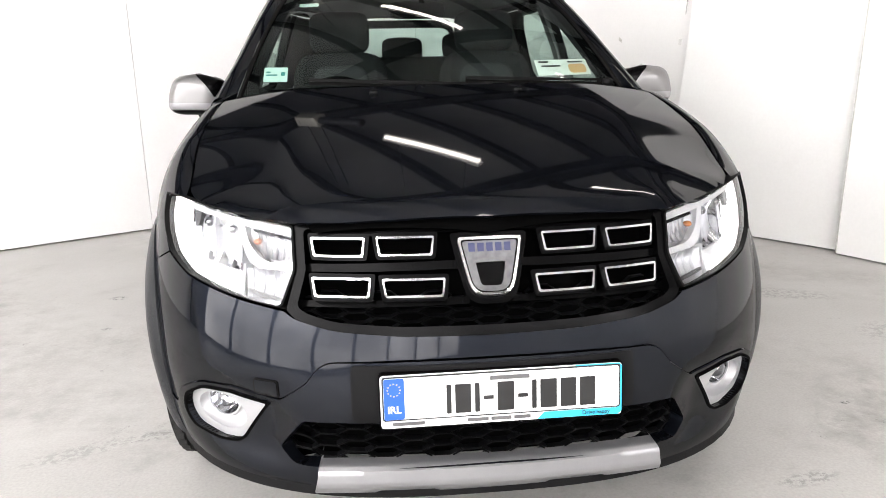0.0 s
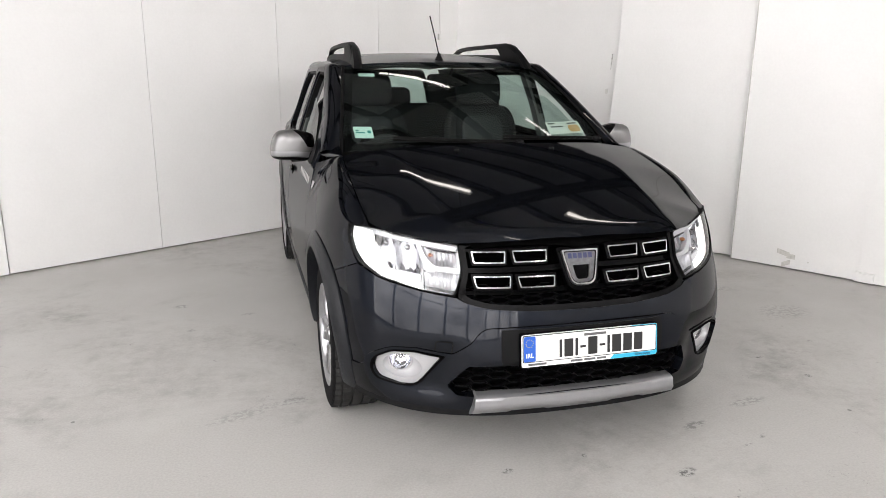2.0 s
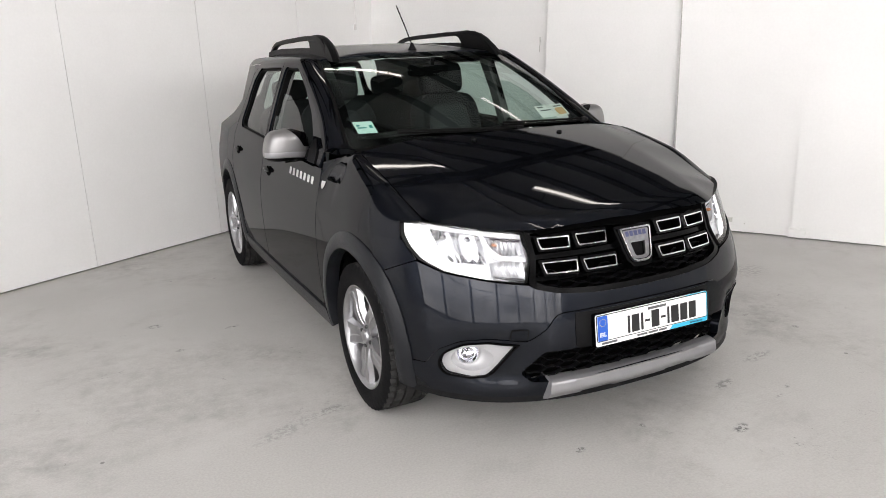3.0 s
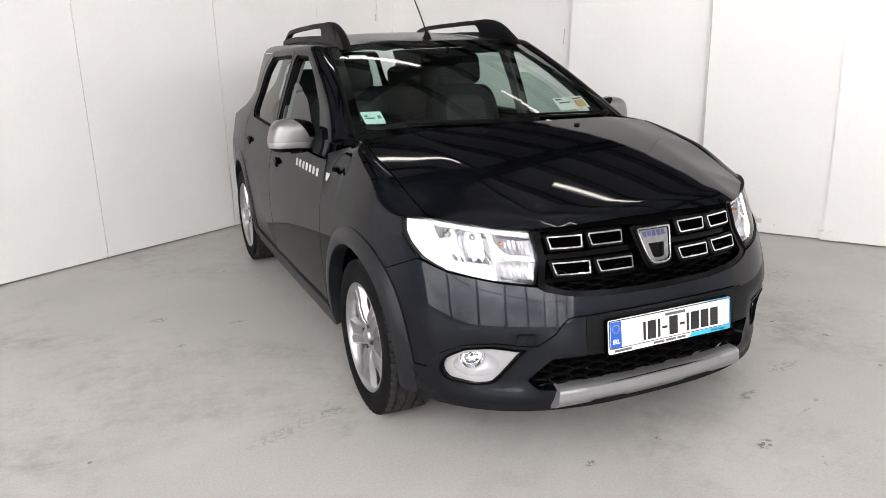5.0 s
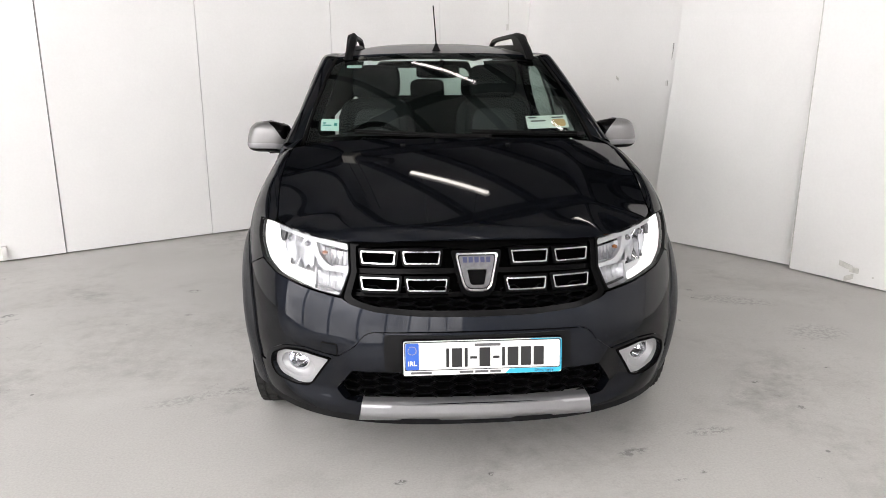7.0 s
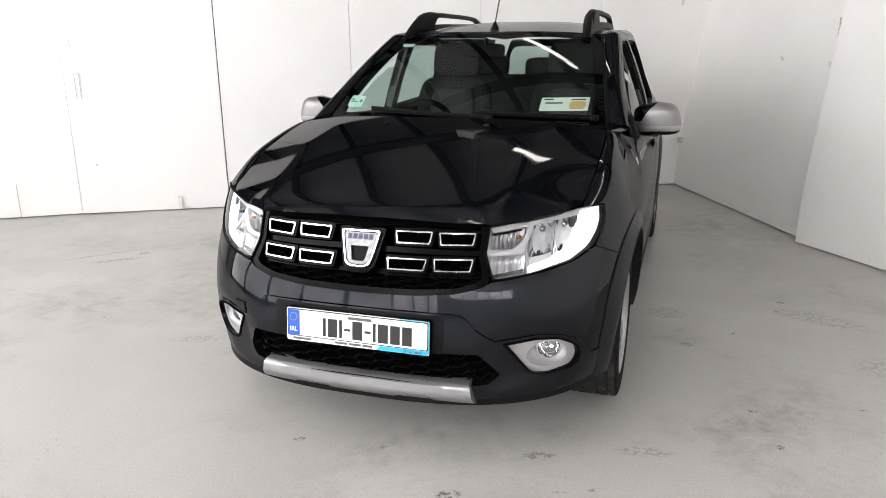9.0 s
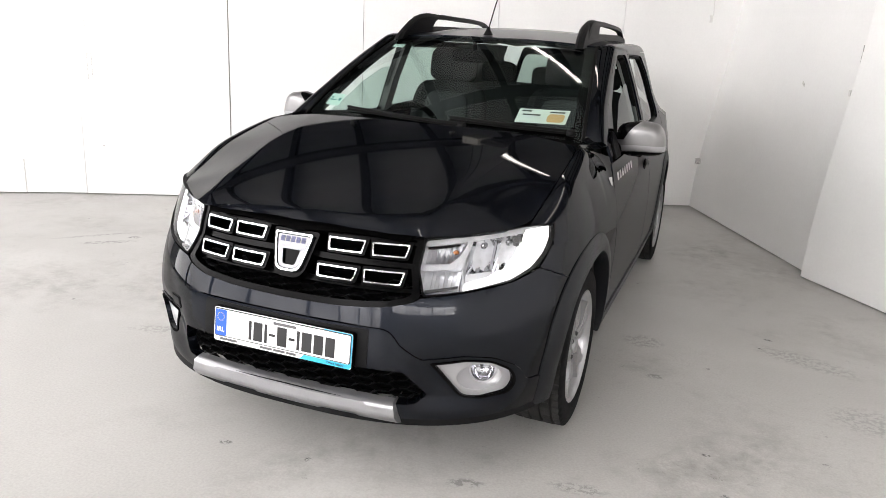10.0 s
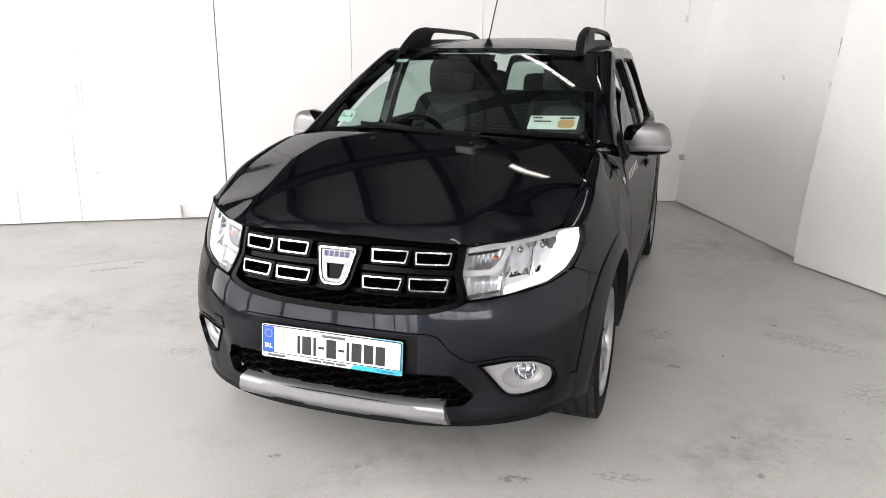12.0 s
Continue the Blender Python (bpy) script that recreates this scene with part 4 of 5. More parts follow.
for k in range(5):
    x = -0.047 + 0.0195 * k
    part("badge_bar", panel(sunk(-0.0175), front([(x, 0.798), (x + 0.0145, 0.798), (x + 0.0140, 0.781), (x + 0.0005, 0.781)]), step=0.01, depth=0.002), BADGEBLUE, badge)
part("badge_slot", panel(sunk(0.004), front(rounded([(-0.037, 0.764), (0.037, 0.764), (0.027, 0.708), (-0.027, 0.708)], 0.004)), step=0.01, depth=0.0), GLOSS, badge)

# number plate in its surround, leaning back a little
plate = thing("number_plate", "white number plate with blue band in printed surround", "")
plate.parent = car
plate.matrix_basis = pose(0.012, -0.803, 0.491, -6, 0, 0)


def on_plate(x0, x1, z0, z1, t0, t1, r=0.003):
    return slab(rounded([(x0, z0), (x1, z0), (x1, z1), (x0, z1)], r), -t1, -t0)


part("surround", on_plate(-0.266, 0.266, -0.063, 0.060, -0.012, 0.006, 0.010), GLOSS, plate, smooth=False)
part("surround_print", on_plate(-0.263, 0.263, -0.060, 0.057, 0.006, 0.0075, 0.009), WHITEPL, plate, smooth=False)
cy = [(0.075, -0.0595), (0.255, -0.0595), (0.2628, -0.052), (0.2628, 0.050), (0.257, 0.0565), (0.16, 0.0565), (0.16, 0.0535), (0.254, 0.0535), (0.2575, 0.049), (0.2575, -0.040), (0.25, -0.0445), (0.09, -0.0445)]
part("surround_corner_print", slab(cy, -0.0085, -0.0075), CYAN, plate, "cyan printed corner", smooth=False)
part("plate_edge", on_plate(-0.2592, 0.2592, -0.0432, 0.0542, 0.0075, 0.0089, 0.007), INK, plate, smooth=False)
part("plate_face", on_plate(-0.256, 0.256, -0.040, 0.051, 0.0088, 0.0105, 0.006), WHITEPL, plate, smooth=False)
part("blue_band", on_plate(-0.2555, -0.212, -0.0395, 0.0505, 0.0105, 0.0115, 0.005), BLUEPL, plate, smooth=False)
stars = Shape()
for i in range(12):
    a = 2 * math.pi * i / 12
    stars.join(slab([(-0.234 + 0.0135 * math.sin(a) + 0.0022 * math.sin(2 * math.pi * j / 10) * (1 if j % 2 == 0 else 0.45), 0.026 + 0.0135 * math.cos(a) + 0.0022 * math.cos(2 * math.pi * j / 10) * (1 if j % 2 == 0 else 0.45)) for j in range(10)], -0.0122, -0.0115))
part("star_ring", stars, YELLOW, plate, smooth=False)
x = -0.122
for w in (0.010, 0.034, 0.010, -0.022, 0.036, -0.022, 0.010, 0.036, 0.034, 0.034):
    if w > 0:
        part("plate_bar", on_plate(x, x + w, -0.033, 0.031, 0.0105, 0.0115, 0.002), INK, plate, smooth=False)
        x += w + 0.0085
    else:
        part("plate_bar", on_plate(x, x - w, -0.006, 0.002, 0.0105, 0.0115, 0.001), INK, plate, smooth=False)
        x += -w + 0.0085
GREYINK = material("grey_ink", (0.10, 0.10, 0.10), 0.4)
part("print_bar", on_plate(-0.028, 0.058, 0.036, 0.045, 0.0105, 0.0113, 0.001), GREYINK, plate, smooth=False)
for x0, x1 in ((-0.238, -0.170), (-0.078, -0.032), (-0.026, 0.018), (0.024, 0.060)):
    part("print_bar", on_plate(x0, x1, -0.055, -0.0475, 0.0075, 0.0083, 0.001), GREYINK, plate, smooth=False)
for xx in (-0.19, 0.225):
    part("rivet", on_plate(xx - 0.003, xx + 0.003, 0.000, 0.008, 0.0105, 0.0113, 0.001), WHITEPL, plate, smooth=False)


def words(text, size, m, mat, parent, name="lettering", bold=0.0):
    cu = bpy.data.curves.new(name, "FONT")
    cu.body, cu.size, cu.align_x, cu.align_y, cu.extrude, cu.offset = text, size, "CENTER", "CENTER", 0.0004, bold
    tmp = new(name, cu)
    bpy.context.view_layer.update()
    me = bpy.data.meshes.new_from_object(tmp.evaluated_get(bpy.context.evaluated_depsgraph_get()))
    bpy.data.objects.remove(tmp)
    me.materials.clear()
    me.materials.append(mat)
    ob = new(name, me)
    ob.parent = parent
    ob.matrix_basis = m
    return ob


words("IRL", 0.022, pose(-0.234, -0.0122, -0.018, 90, 0, 0), INKWHITE, plate, bold=0.0006)
words("Drive happy", 0.0125, pose(0.205, -0.0092, -0.0515, 90, 0, 0), INK, plate)

# head lamps
for s in (1, -1):
    lampthing = thing("headlamp", "clear headlamp with lit white running light", "")
    lampthing.parent = car

    def put(name, shape, mat, label="", **kw):
        return part(name, shape if s > 0 else shape.mirrored(), mat, lampthing, label, **kw)
    lens = put("lens", panel(skin, LAMP, step=0.018, depth=0.006, lift=-0.004), LENS, "clear lens")
    lens.visible_shadow = False
    put("seal", panel(sunk(-0.002), scaled(LAMP, 1.014, (at_x(0.60, 0.77), 0.77)), [scaled(LAMP, 0.988, (at_x(0.60, 0.77), 0.77))], step=0.012, depth=0.05), SEALRUB)
    # tray behind the lens
    tray = panel(sunk(0.055), LAMP, step=0.03, depth=-0.05)
    put("tray", tray, LAMPBASE)
    # running light: a broad hook down the outer edge and along the foot
    dr = front([(0.772, 0.864), (0.774, 0.825), (0.768, 0.785), (0.751, 0.748), (0.694, 0.711), (0.572, 0.691)])
    di = front([(0.572, 0.711), (0.640, 0.727), (0.682, 0.748), (0.703, 0.786), (0.712, 0.862)])
    put("running_light", panel(sunk(0.022), rounded(dr + di, 0.006), step=0.018, depth=0.028), DRL, "lit white running light")
    put("top_trim", panel(sunk(0.024), rounded(front([(0.434, 0.833), (0.52, 0.846), (0.637, 0.860), (0.71, 0.866), (0.708, 0.852), (0.637, 0.845), (0.52, 0.829), (0.438, 0.818)]), 0.004), step=0.02, depth=0.03), LAMPWHITE)
    put("divider", panel(sunk(0.024), rounded(front([(0.434, 0.757), (0.510, 0.763, 0.02), (0.541, 0.790, 0.02), (0.556, 0.834), (0.572, 0.838), (0.558, 0.780, 0.03), (0.540, 0.752, 0.02), (0.434, 0.743)]), 0.003), step=0.015, depth=0.024), LAMPWHITE)
    put("partition", panel(sunk(0.026), front([(0.556, 0.752), (0.561, 0.752), (0.566, 0.690), (0.561, 0.689)]), step=0.02, depth=0.03), LAMPWHITE)
    put("foot_trim", panel(sunk(0.034), rounded(front([(0.566, 0.735), (0.64, 0.742), (0.64, 0.724), (0.572, 0.708)]), 0.006), step=0.02, depth=0.01), LAMPWHITE)

    def cell_of(x0, x1, z0, z1, facets, deep, slope, base=0.030):
        """A reflector bowl between x0..x1 and z0..z1, pressed into upright facets."""
        def cell(u, v):
            x, z = x0 + (x1 - x0) * u, z0 + (z1 - z0) * v
            a, b = 2 * u - 1, 2 * v - 1
            d = deep * (1 - min(a * a, 1) ** 1.5) * (1 - 0.7 * b * b) + slope * ((u * facets) % 1.0) * (1 - a * a) * (1 if int(u * facets) % 2 else -0.7)
            q = Vector(sunk(base)(at_x(x, z), z))
            return tuple(q + Vector((-0.25, 0.97, 0)) * d)
        return grid(cell, 56, 14)
    for x0, x1, z0, z1 in ((0.640, 0.708, 0.738, 0.852), (0.568, 0.642, 0.732, 0.846)):
        put("reflector", cell_of(x0, x1, z0, z1, 6, 0.052, 0.010), REFLECTOR, sharp=25)
        xm, zm = 0.5 * (x0 + x1), z1 - 0.030
        q = Vector(sunk(0.030)(at_x(xm, zm), zm)) + Vector((-0.008, 0.030, 0))
        put("bulb_shield", ring([(0.0005, -0.016), (0.0065, -0.015), (0.0105, -0.010), (0.0105, 0.02)], 16, "y").moved(Matrix.Translation(q)), BULBCAP)
    # small dark grey patch at the reflector's outer top
    put("reflector_patch", panel(sunk(0.030), rounded(front([(0.682, 0.848), (0.704, 0.850), (0.702, 0.812), (0.690, 0.818)]), 0.004), step=0.01, depth=0.01), LAMPDARK, "dark grey patch")
    put("foot_line", panel(sunk(0.028), rounded(front([(0.455, 0.692), (0.552, 0.703), (0.552, 0.697), (0.456, 0.684)]), 0.001), step=0.02, depth=0.01), LAMPDARK)
    put("lower_cell", cell_of(0.446, 0.556, 0.688, 0.744, 9, 0.022, 0.005, 0.032), LAMPRIBS, sharp=25)
    put("indicator_cell", cell_of(0.442, 0.548, 0.766, 0.828, 14, 0.022, 0.005, 0.036), LAMPCELL, sharp=25)
    q = Vector(sunk(0.034)(at_x(0.528, 0.804), 0.804))
    put("indicator_bulb", pillow(0.010, 0.012, 0.007, 1, 1, 12, 8).moved(Matrix.Translation(q)), AMBER, "amber indicator bulb")
    put("indicator_hood", panel(sunk(0.028), rounded(front([(0.440, 0.817), (0.535, 0.829), (0.537, 0.823), (0.441, 0.811)]), 0.001), step=0.02, depth=0.02), SEALRUB)

# bonnet
BON = ([(0.0, -0.693), (0.20, -0.683), (0.32, -0.668), (0.425, -0.643, 0.02), (0.535, -0.563), (0.646, -0.460), (0.697, -0.366, 0.03)]
       + [(bonnet_edge(y), y) for y in (-0.30, -0.20, -0.1, 0.0, 0.1, 0.18)] + [(0.702, 0.252, 0.02), (0.60, 0.238), (0.45, 0.218), (0.3, 0.203), (0.15, 0.194), (0.0, 0.191)])
part("bonnet", panel(bonnet, rounded(both(BON), 0.01), step=0.026, depth=0.007, core=Vector((0, 0.3, 0.0))), PAINT, car)
part("bonnet_joint", panel(lambda x, y: (x, y, bonnet(x, y)[2] - 0.022), both([(0.0, -0.705), (0.38, -0.655), (0.43, -0.58), (0.60, -0.41), (0.66, -0.33), (0.715, -0.2), (0.726, 0.0), (0.722, 0.1), (0.712, 0.27), (0.45, 0.235), (0.0, 0.21)]), step=0.06, depth=0.0, core=Vector((0, 0.3, 0.0))), DARK, car)
for s in (1, -1):
    x, y = 0.225 * s, 0.10
    q = Vector(bonnet(x, y))
    part("washer_jet", pillow(0.013, 0.010, 0.007, 0.7, 0.8, 12, 8).moved(Matrix.Translation(q + Vector((0, 0, 0.003)))), BLACK, car)

# front wings: skin below, eased over to the bonnet's edge above
SHOULDER = 0.80


def wing_low():
    top = [(at_y(y, SHOULDER), SHOULDER) for y in (0.452, 0.3, 0.1, -0.1, -0.25)]
    lamp_back = [(at_x(0.774, 0.80), 0.80), (at_x(0.770, 0.785), 0.785), (at_x(0.757, 0.739), 0.739)]
    return [(at_y(-0.399, 0.738), 0.738), (at_y(-0.212, 0.658), 0.658)] + arch(ARCH_OUT, 49, 172, 20)[0:] + [(at_y(0.452, 0.335), 0.335)] + top + lamp_back[:2]


pair("front_wing", panel(skin, rounded(wing_low(), 0.001), step=0.025, depth=0.012), PAINT)


def upper_edge(y):
    if y <= 0.255:
        x = bonnet_edge(max(y, -0.334)) + 0.005
        return Vector((x, y, bonnet(min(x, 0.71), y)[2] + 0.001))
    a, c = Vector((0.707, 0.255, bonnet(0.707, 0.255)[2])), Vector(flank(0.455, 1.0))
    return a.lerp(c, min((y - 0.255) / 0.197, 1.0))


def wing_top(u, v):
    y0 = -0.378 + (0.452 + 0.378) * u
    hi = upper_edge(y0)
    ylow = -0.330 + (0.452 + 0.330) * u
    p = at_y(ylow, SHOULDER)
    lo = Vector(skin(p, SHOULDER))
    up = Vector(skin(p, SHOULDER + 0.01)) - Vector(skin(p, SHOULDER - 0.01))
    t0 = up.normalized() * 0.235
    w = min(max((u - 0.70) / 0.30, 0.0), 1.0)
    inn = Vector((-1.0, 0.0, 0.10 - 0.32 * min(u / 0.35, 1.0))).normalized().lerp(Vector((-0.22, 0.0, 0.97)), w * w * (3 - 2 * w)) * 0.20
    h00, h10, h01, h11 = 2 * v ** 3 - 3 * v * v + 1, v ** 3 - 2 * v * v + v, 3 * v * v - 2 * v ** 3, v ** 3 - v * v
    back = Vector((0.004, 0.052, 0.0)) * math.sin(math.pi * v) * (1 - u) ** 6 * 0.6
    return tuple(lo * h00 + t0 * h10 + hi * h01 + inn * h11 + back)


pair("wing_shoulder", grid(wing_top, 48, 20), PAINT, sharp=0)


def pillar_foot(u, v):
    """Closes the corner between the bonnet's end, the glass and the top of the wing."""
    a, b, c = Vector((0.707, 0.255, bonnet(0.707, 0.255)[2])), Vector(screen(1.0, 0.06)) + Vector((0.004, 0, 0.003)), Vector(flank(0.53, 1.05))
    return tuple(a.lerp(b, u).lerp(upper_edge(0.255 + 0.197 * u).lerp(c, u * u), v) + Vector((0, 0, 0.004 * u)))


pair("pillar_foot", grid(pillar_foot, 12, 8), PAINT, sharp=0)

# windscreen with its black border
glass_edge = rounded([(-1, 0, 0.05), (1, 0, 0.05), (1, 1, 0.05), (-1, 1, 0.05)], 0.05)
ws = part("windscreen", panel(screen, glass_edge, step=0.07, depth=0.0), GLASS, car, "tinted windscreen glass", sharp=0)
ws.visible_shadow = False
hole = rounded([(-0.925, 0.085, 0.1), (0, 0.055, 0.3), (0.925, 0.085, 0.1), (0.905, 0.945, 0.08), (0, 0.955, 0.3), (-0.905, 0.945, 0.08)], 0.06)


def screen_in(u, v):
    q = Vector(screen(u, v))
    return tuple(q - Vector((0, -0.4, 0.9)) * 0.006)


part("screen_border", panel(screen_in, glass_edge, [hole], step=0.05, depth=0.0), GLOSS, car)
# cowl below the glass
part("cowl", grid(lambda u, v: ((-1 + 2 * u) * 0.70, (0.18 + 0.075 * (2 * u - 1) ** 2) * (1 - v) + (0.375 + 0.090 * (2 * u - 1) ** 2) * v, 1.062 + 0.012 * v - 0.030 * (2 * u - 1) ** 2), 30, 4), DARK, car, sharp=0)
for (x0, x1) in ((0.10, 0.62), (-0.44, 0.16)):
    arm = []
    for i in range(9):
        t = i / 8
        x = x1 + (x0 - x1) * t if x0 > 0 else x1 + (x0 - x1) * t
        u, v = screen_at(x, 1.078 + 0.022 * t)
        q = Vector(screen(u, max(v, 0.0)))
        arm.append(q + Vector((0, -0.010, 0.011)))
    wiper = part("wiper", sweep(arm, [(-0.006, -0.004), (0.006, -0.004), (0.004, 0.006), (-0.004, 0.006)]), SEALRUB, car)
    part("blade", sweep([q + Vector((0, 0.004, -0.012)) for q in arm], [(-0.010, -0.003), (0.010, -0.003), (0.003, 0.006), (-0.003, 0.006)]), SEALRUB, wiper)
    part("pivot", pillow(0.02, 0.02, 0.014, 0.7, 0.9, 14, 8).moved(Matrix.Translation(arm[0] + Vector((0.01, -0.01, -0.006)))), BLACK, wiper)

# roof
def roof_front(x):
    return 1.088 + 0.11 * (x / 0.568) ** 2


ROOF = [(0.0, roof_front(0))] + [(x, roof_front(x) + 0.004) for x in (0.15, 0.3, 0.42, 0.5, 0.555)] + [(0.565, 1.3), (0.560, 1.8), (0.548, 2.2), (0.528, 2.5), (0.468, 2.8), (0.418, 3.0, 0.05), (0.25, 3.10), (0.0, 3.13)]
part("roof", panel(roof, rounded(both(ROOF), 0.01), step=0.06, depth=0.02), PAINT, car, sharp=0)


roof_half = curve([(1.1, 0.567), (1.8, 0.562), (2.2, 0.550), (2.5, 0.530), (2.8, 0.470), (3.0, 0.420)])


def pillar(u, v):
    """Windscreen pillar and the rail over the doors: u along, v from the glass out to the door frames."""
    if u < 0.45:
        t = u / 0.45
        a = Vector(screen(1.0, t)) + Vector((0.004, 0, 0.003))
        b = Vector(flank(0.50 + 0.80 * t, 1.035 + 0.388 * t ** 0.92))
    else:
        t = (u - 0.45) / 0.55
        y = 1.197 + 1.75 * t
        a = Vector(roof(roof_half(y), y)) + Vector((0.002, 0, 0))
        yb = 1.30 + 1.65 * t
        b = Vector(flank(yb, 1.423 - 0.025 * t))
    n = (b - a).cross(Vector((0.0, 0.9, 0.3))).normalized()
    if n.dot(Vector((1, 0, 1))) < 0:
        n = -n
    return tuple(a.lerp(b, v) + n * 0.022 * 4 * v * (1 - v))


pair("pillar", grid(pillar, 50, 8), PAINT, sharp=0)
pair("screen_seal", sweep([Vector(screen(0.992, t / 16)) + Vector((0, 0, 0.004)) for t in range(17)], [(-0.008, -0.002), (0.008, -0.002), (0.005, 0.004), (-0.005, 0.004)]), SEALRUB)

# aerial
ant = thing("aerial", "", "")
ant.parent = car
part("foot", ring([(0.0005, 0.045), (0.008, 0.045), (0.012, 0.03), (0.022, 0.012), (0.030, 0.0)], 20, "z").moved(pose(-0.015, 1.185, 1.462)), BLACK, ant)
part("rod", sweep([(-0.015, 1.19, 1.50), (-0.017, 1.27, 1.60), (-0.02, 1.37, 1.715)], circle(0.0035, 8), up=(1, 0, 0)), BLACK, ant)

# roof rails
def rail(s):
    r = thing("roof_rail", "", "")
    r.parent = car
    x = 0.495
    path = []
    for i in range(25):
        t = i / 24
        y = 1.20 + 1.40 * t
        lift = 0.090 * min(1.0, (t / 0.1) ** 0.6) * (1 - 0.35 * t - 0.65 * max(0.0, (t - 0.84) / 0.16) ** 1.5)
        path.append((x - 0.035 * t ** 1.3, y, roof(x - 0.035 * t ** 1.3, y)[2] + lift + 0.004))
    bar = sweep(path, [(-0.017, -0.013), (-0.012, 0.008), (0.0, 0.012), (0.012, 0.008), (0.017, -0.013), (0.0, -0.016)])
    plinth = sweep([(q[0], q[1], roof(q[0], q[1])[2] + 0.006) for q in path[4:]], [(-0.020, -0.012), (-0.014, 0.022), (0.014, 0.022), (0.020, -0.012)])
    foot = Shape()
    prof = [(1.07, 0.0), (1.10, 0.022), (1.15, 0.052), (1.21, 0.080), (1.28, 0.101), (1.36, 0.111), (1.45, 0.112), (1.60, 0.103), (1.55, 0.078), (1.525, 0.045), (1.53, 0.0)]
    n = len(prof)
    for dx, k in ((-0.007, 1.0), (-0.022, 0.84), (0.022, 0.84), (0.007, 1.0)):
        foot.v += [(x + dx - 0.02 * (h / 0.12), y if k == 1 else 1.29 + (y - 1.29) * 0.93, roof(x, y)[2] - 0.006 + h * k) for y, h in prof]
    for a, b in ((0, 1), (3, 0), (2, 3)):
        foot.f += [(b * n + i, b * n + i + 1, a * n + i + 1, a * n + i) for i in range(n - 1)]
    foot.f += [tuple(range(n, 2 * n)), tuple(reversed(range(2 * n, 3 * n)))]
    back = Shape()
    back.join(block((x - 0.054, 2.44, roof(x - 0.035, 2.5)[2] - 0.02), (x - 0.016, 2.60, roof(x - 0.035, 2.5)[2] + 0.022), 0.012))
    for nm, sh in (("rail_bar", bar), ("rail_plinth", plinth), ("rail_foot", foot), ("rail_end", back)):
        part(nm, sh if s > 0 else sh.mirrored(), BLACK, r)


rail(1)
rail(-1)

# doors, rear quarters and glass
def flank_part(name, poly, mat, holes=(), step=0.05, depth=0.012, surf=flank, label="", parent=car, lift=0.0, r=0.01):
    return pair(name, panel(surf, rounded(poly, r), [rounded(h, 0.02) for h in holes], step=step, depth=depth, lift=lift), mat, parent, label)


def low(y, z, *r):
    return (at_y(y, z), z, *r)


F_WIN = [(0.665, 0.985, 0.02), (1.495, 1.0, 0.03), (1.47, 1.402, 0.04), (1.25, 1.400), (1.07, 1.325), (0.86, 1.195), (0.70, 1.075)]
R_WIN = [(1.555, 1.003, 0.03), (2.24, 1.02, 0.03), (2.30, 1.06), (2.20, 1.31, 0.05), (2.08, 1.388, 0.04), (1.535, 1.402, 0.03)]
flank_part("front_door", [low(0.458, 0.328), low(0.458, 0.97), low(1.522, 0.97), low(1.522, 0.328)], PAINT, surf=skin)
flank_part("front_door_frame", [(0.50, 0.97), (1.522, 0.97), (1.512, 1.425), (1.29, 1.425), (1.07, 1.345), (0.80, 1.205), (0.50, 1.035)], PAINT, [F_WIN], step=0.04)
flank_part("rear_door", [low(1.530, 0.328), low(1.530, 0.97), low(2.42, 0.97), low(2.42, 0.82), low(2.36, 0.74)] + [(a, b) for a, b in arch(ARCH_OUT, 60, 14, 8, WHEELBASE)] + [low(2.12, 0.328)], PAINT, surf=skin)
flank_part("rear_door_frame", [(1.530, 0.97), (2.42, 0.97), (2.40, 1.10), (2.26, 1.345), (2.12, 1.415), (1.520, 1.425)], PAINT, [R_WIN], step=0.04)
flank_part("rear_quarter", [low(2.428, 0.97), low(2.428, 0.82), low(2.366, 0.745)] + arch(ARCH_OUT, 61, 176, 18, WHEELBASE) + [low(3.20, 0.36), low(3.21, 0.97)], PAINT, surf=skin)
flank_part("rear_pillar", [(2.428, 0.97), (3.21, 0.97), (3.13, 1.20), (3.00, 1.395), (2.128, 1.408), (2.268, 1.350), (2.408, 1.105)], PAINT)


def inset(d, fn=flank):
    def g(a, b):
        return tuple(Vector(fn(a, b)) - normal_at(fn, a, b) * d)
    return g


for win in (F_WIN, R_WIN):
    grow = scaled(win, 1.06, (sum(q[0] for q in win) / len(win), sum(q[1] for q in win) / len(win)))
    for q in pair("window_seal", panel(inset(0.010), rounded(grow, 0.02), [rounded(scaled(win, 0.95, (sum(q[0] for q in win) / len(win), sum(q[1] for q in win) / len(win))), 0.02)], step=0.05, depth=0.03), SEALRUB):
        pass
# front panes wound half-way down, rear panes shut
F_PANE = [(0.60, 0.95), (1.49, 0.96), (1.472, 1.265), (1.32, 1.262), (1.12, 1.195), (0.90, 1.075), (0.72, 0.97)]
for q in (*pair("door_pane", panel(inset(0.020), rounded(F_PANE, 0.03), step=0.06, depth=0.0), SIDEGLASS, label="door glass wound part way down"), *pair("door_pane", panel(inset(0.020), rounded(R_WIN, 0.02), step=0.06, depth=0.0), SIDEGLASS)):
    q.visible_shadow = False
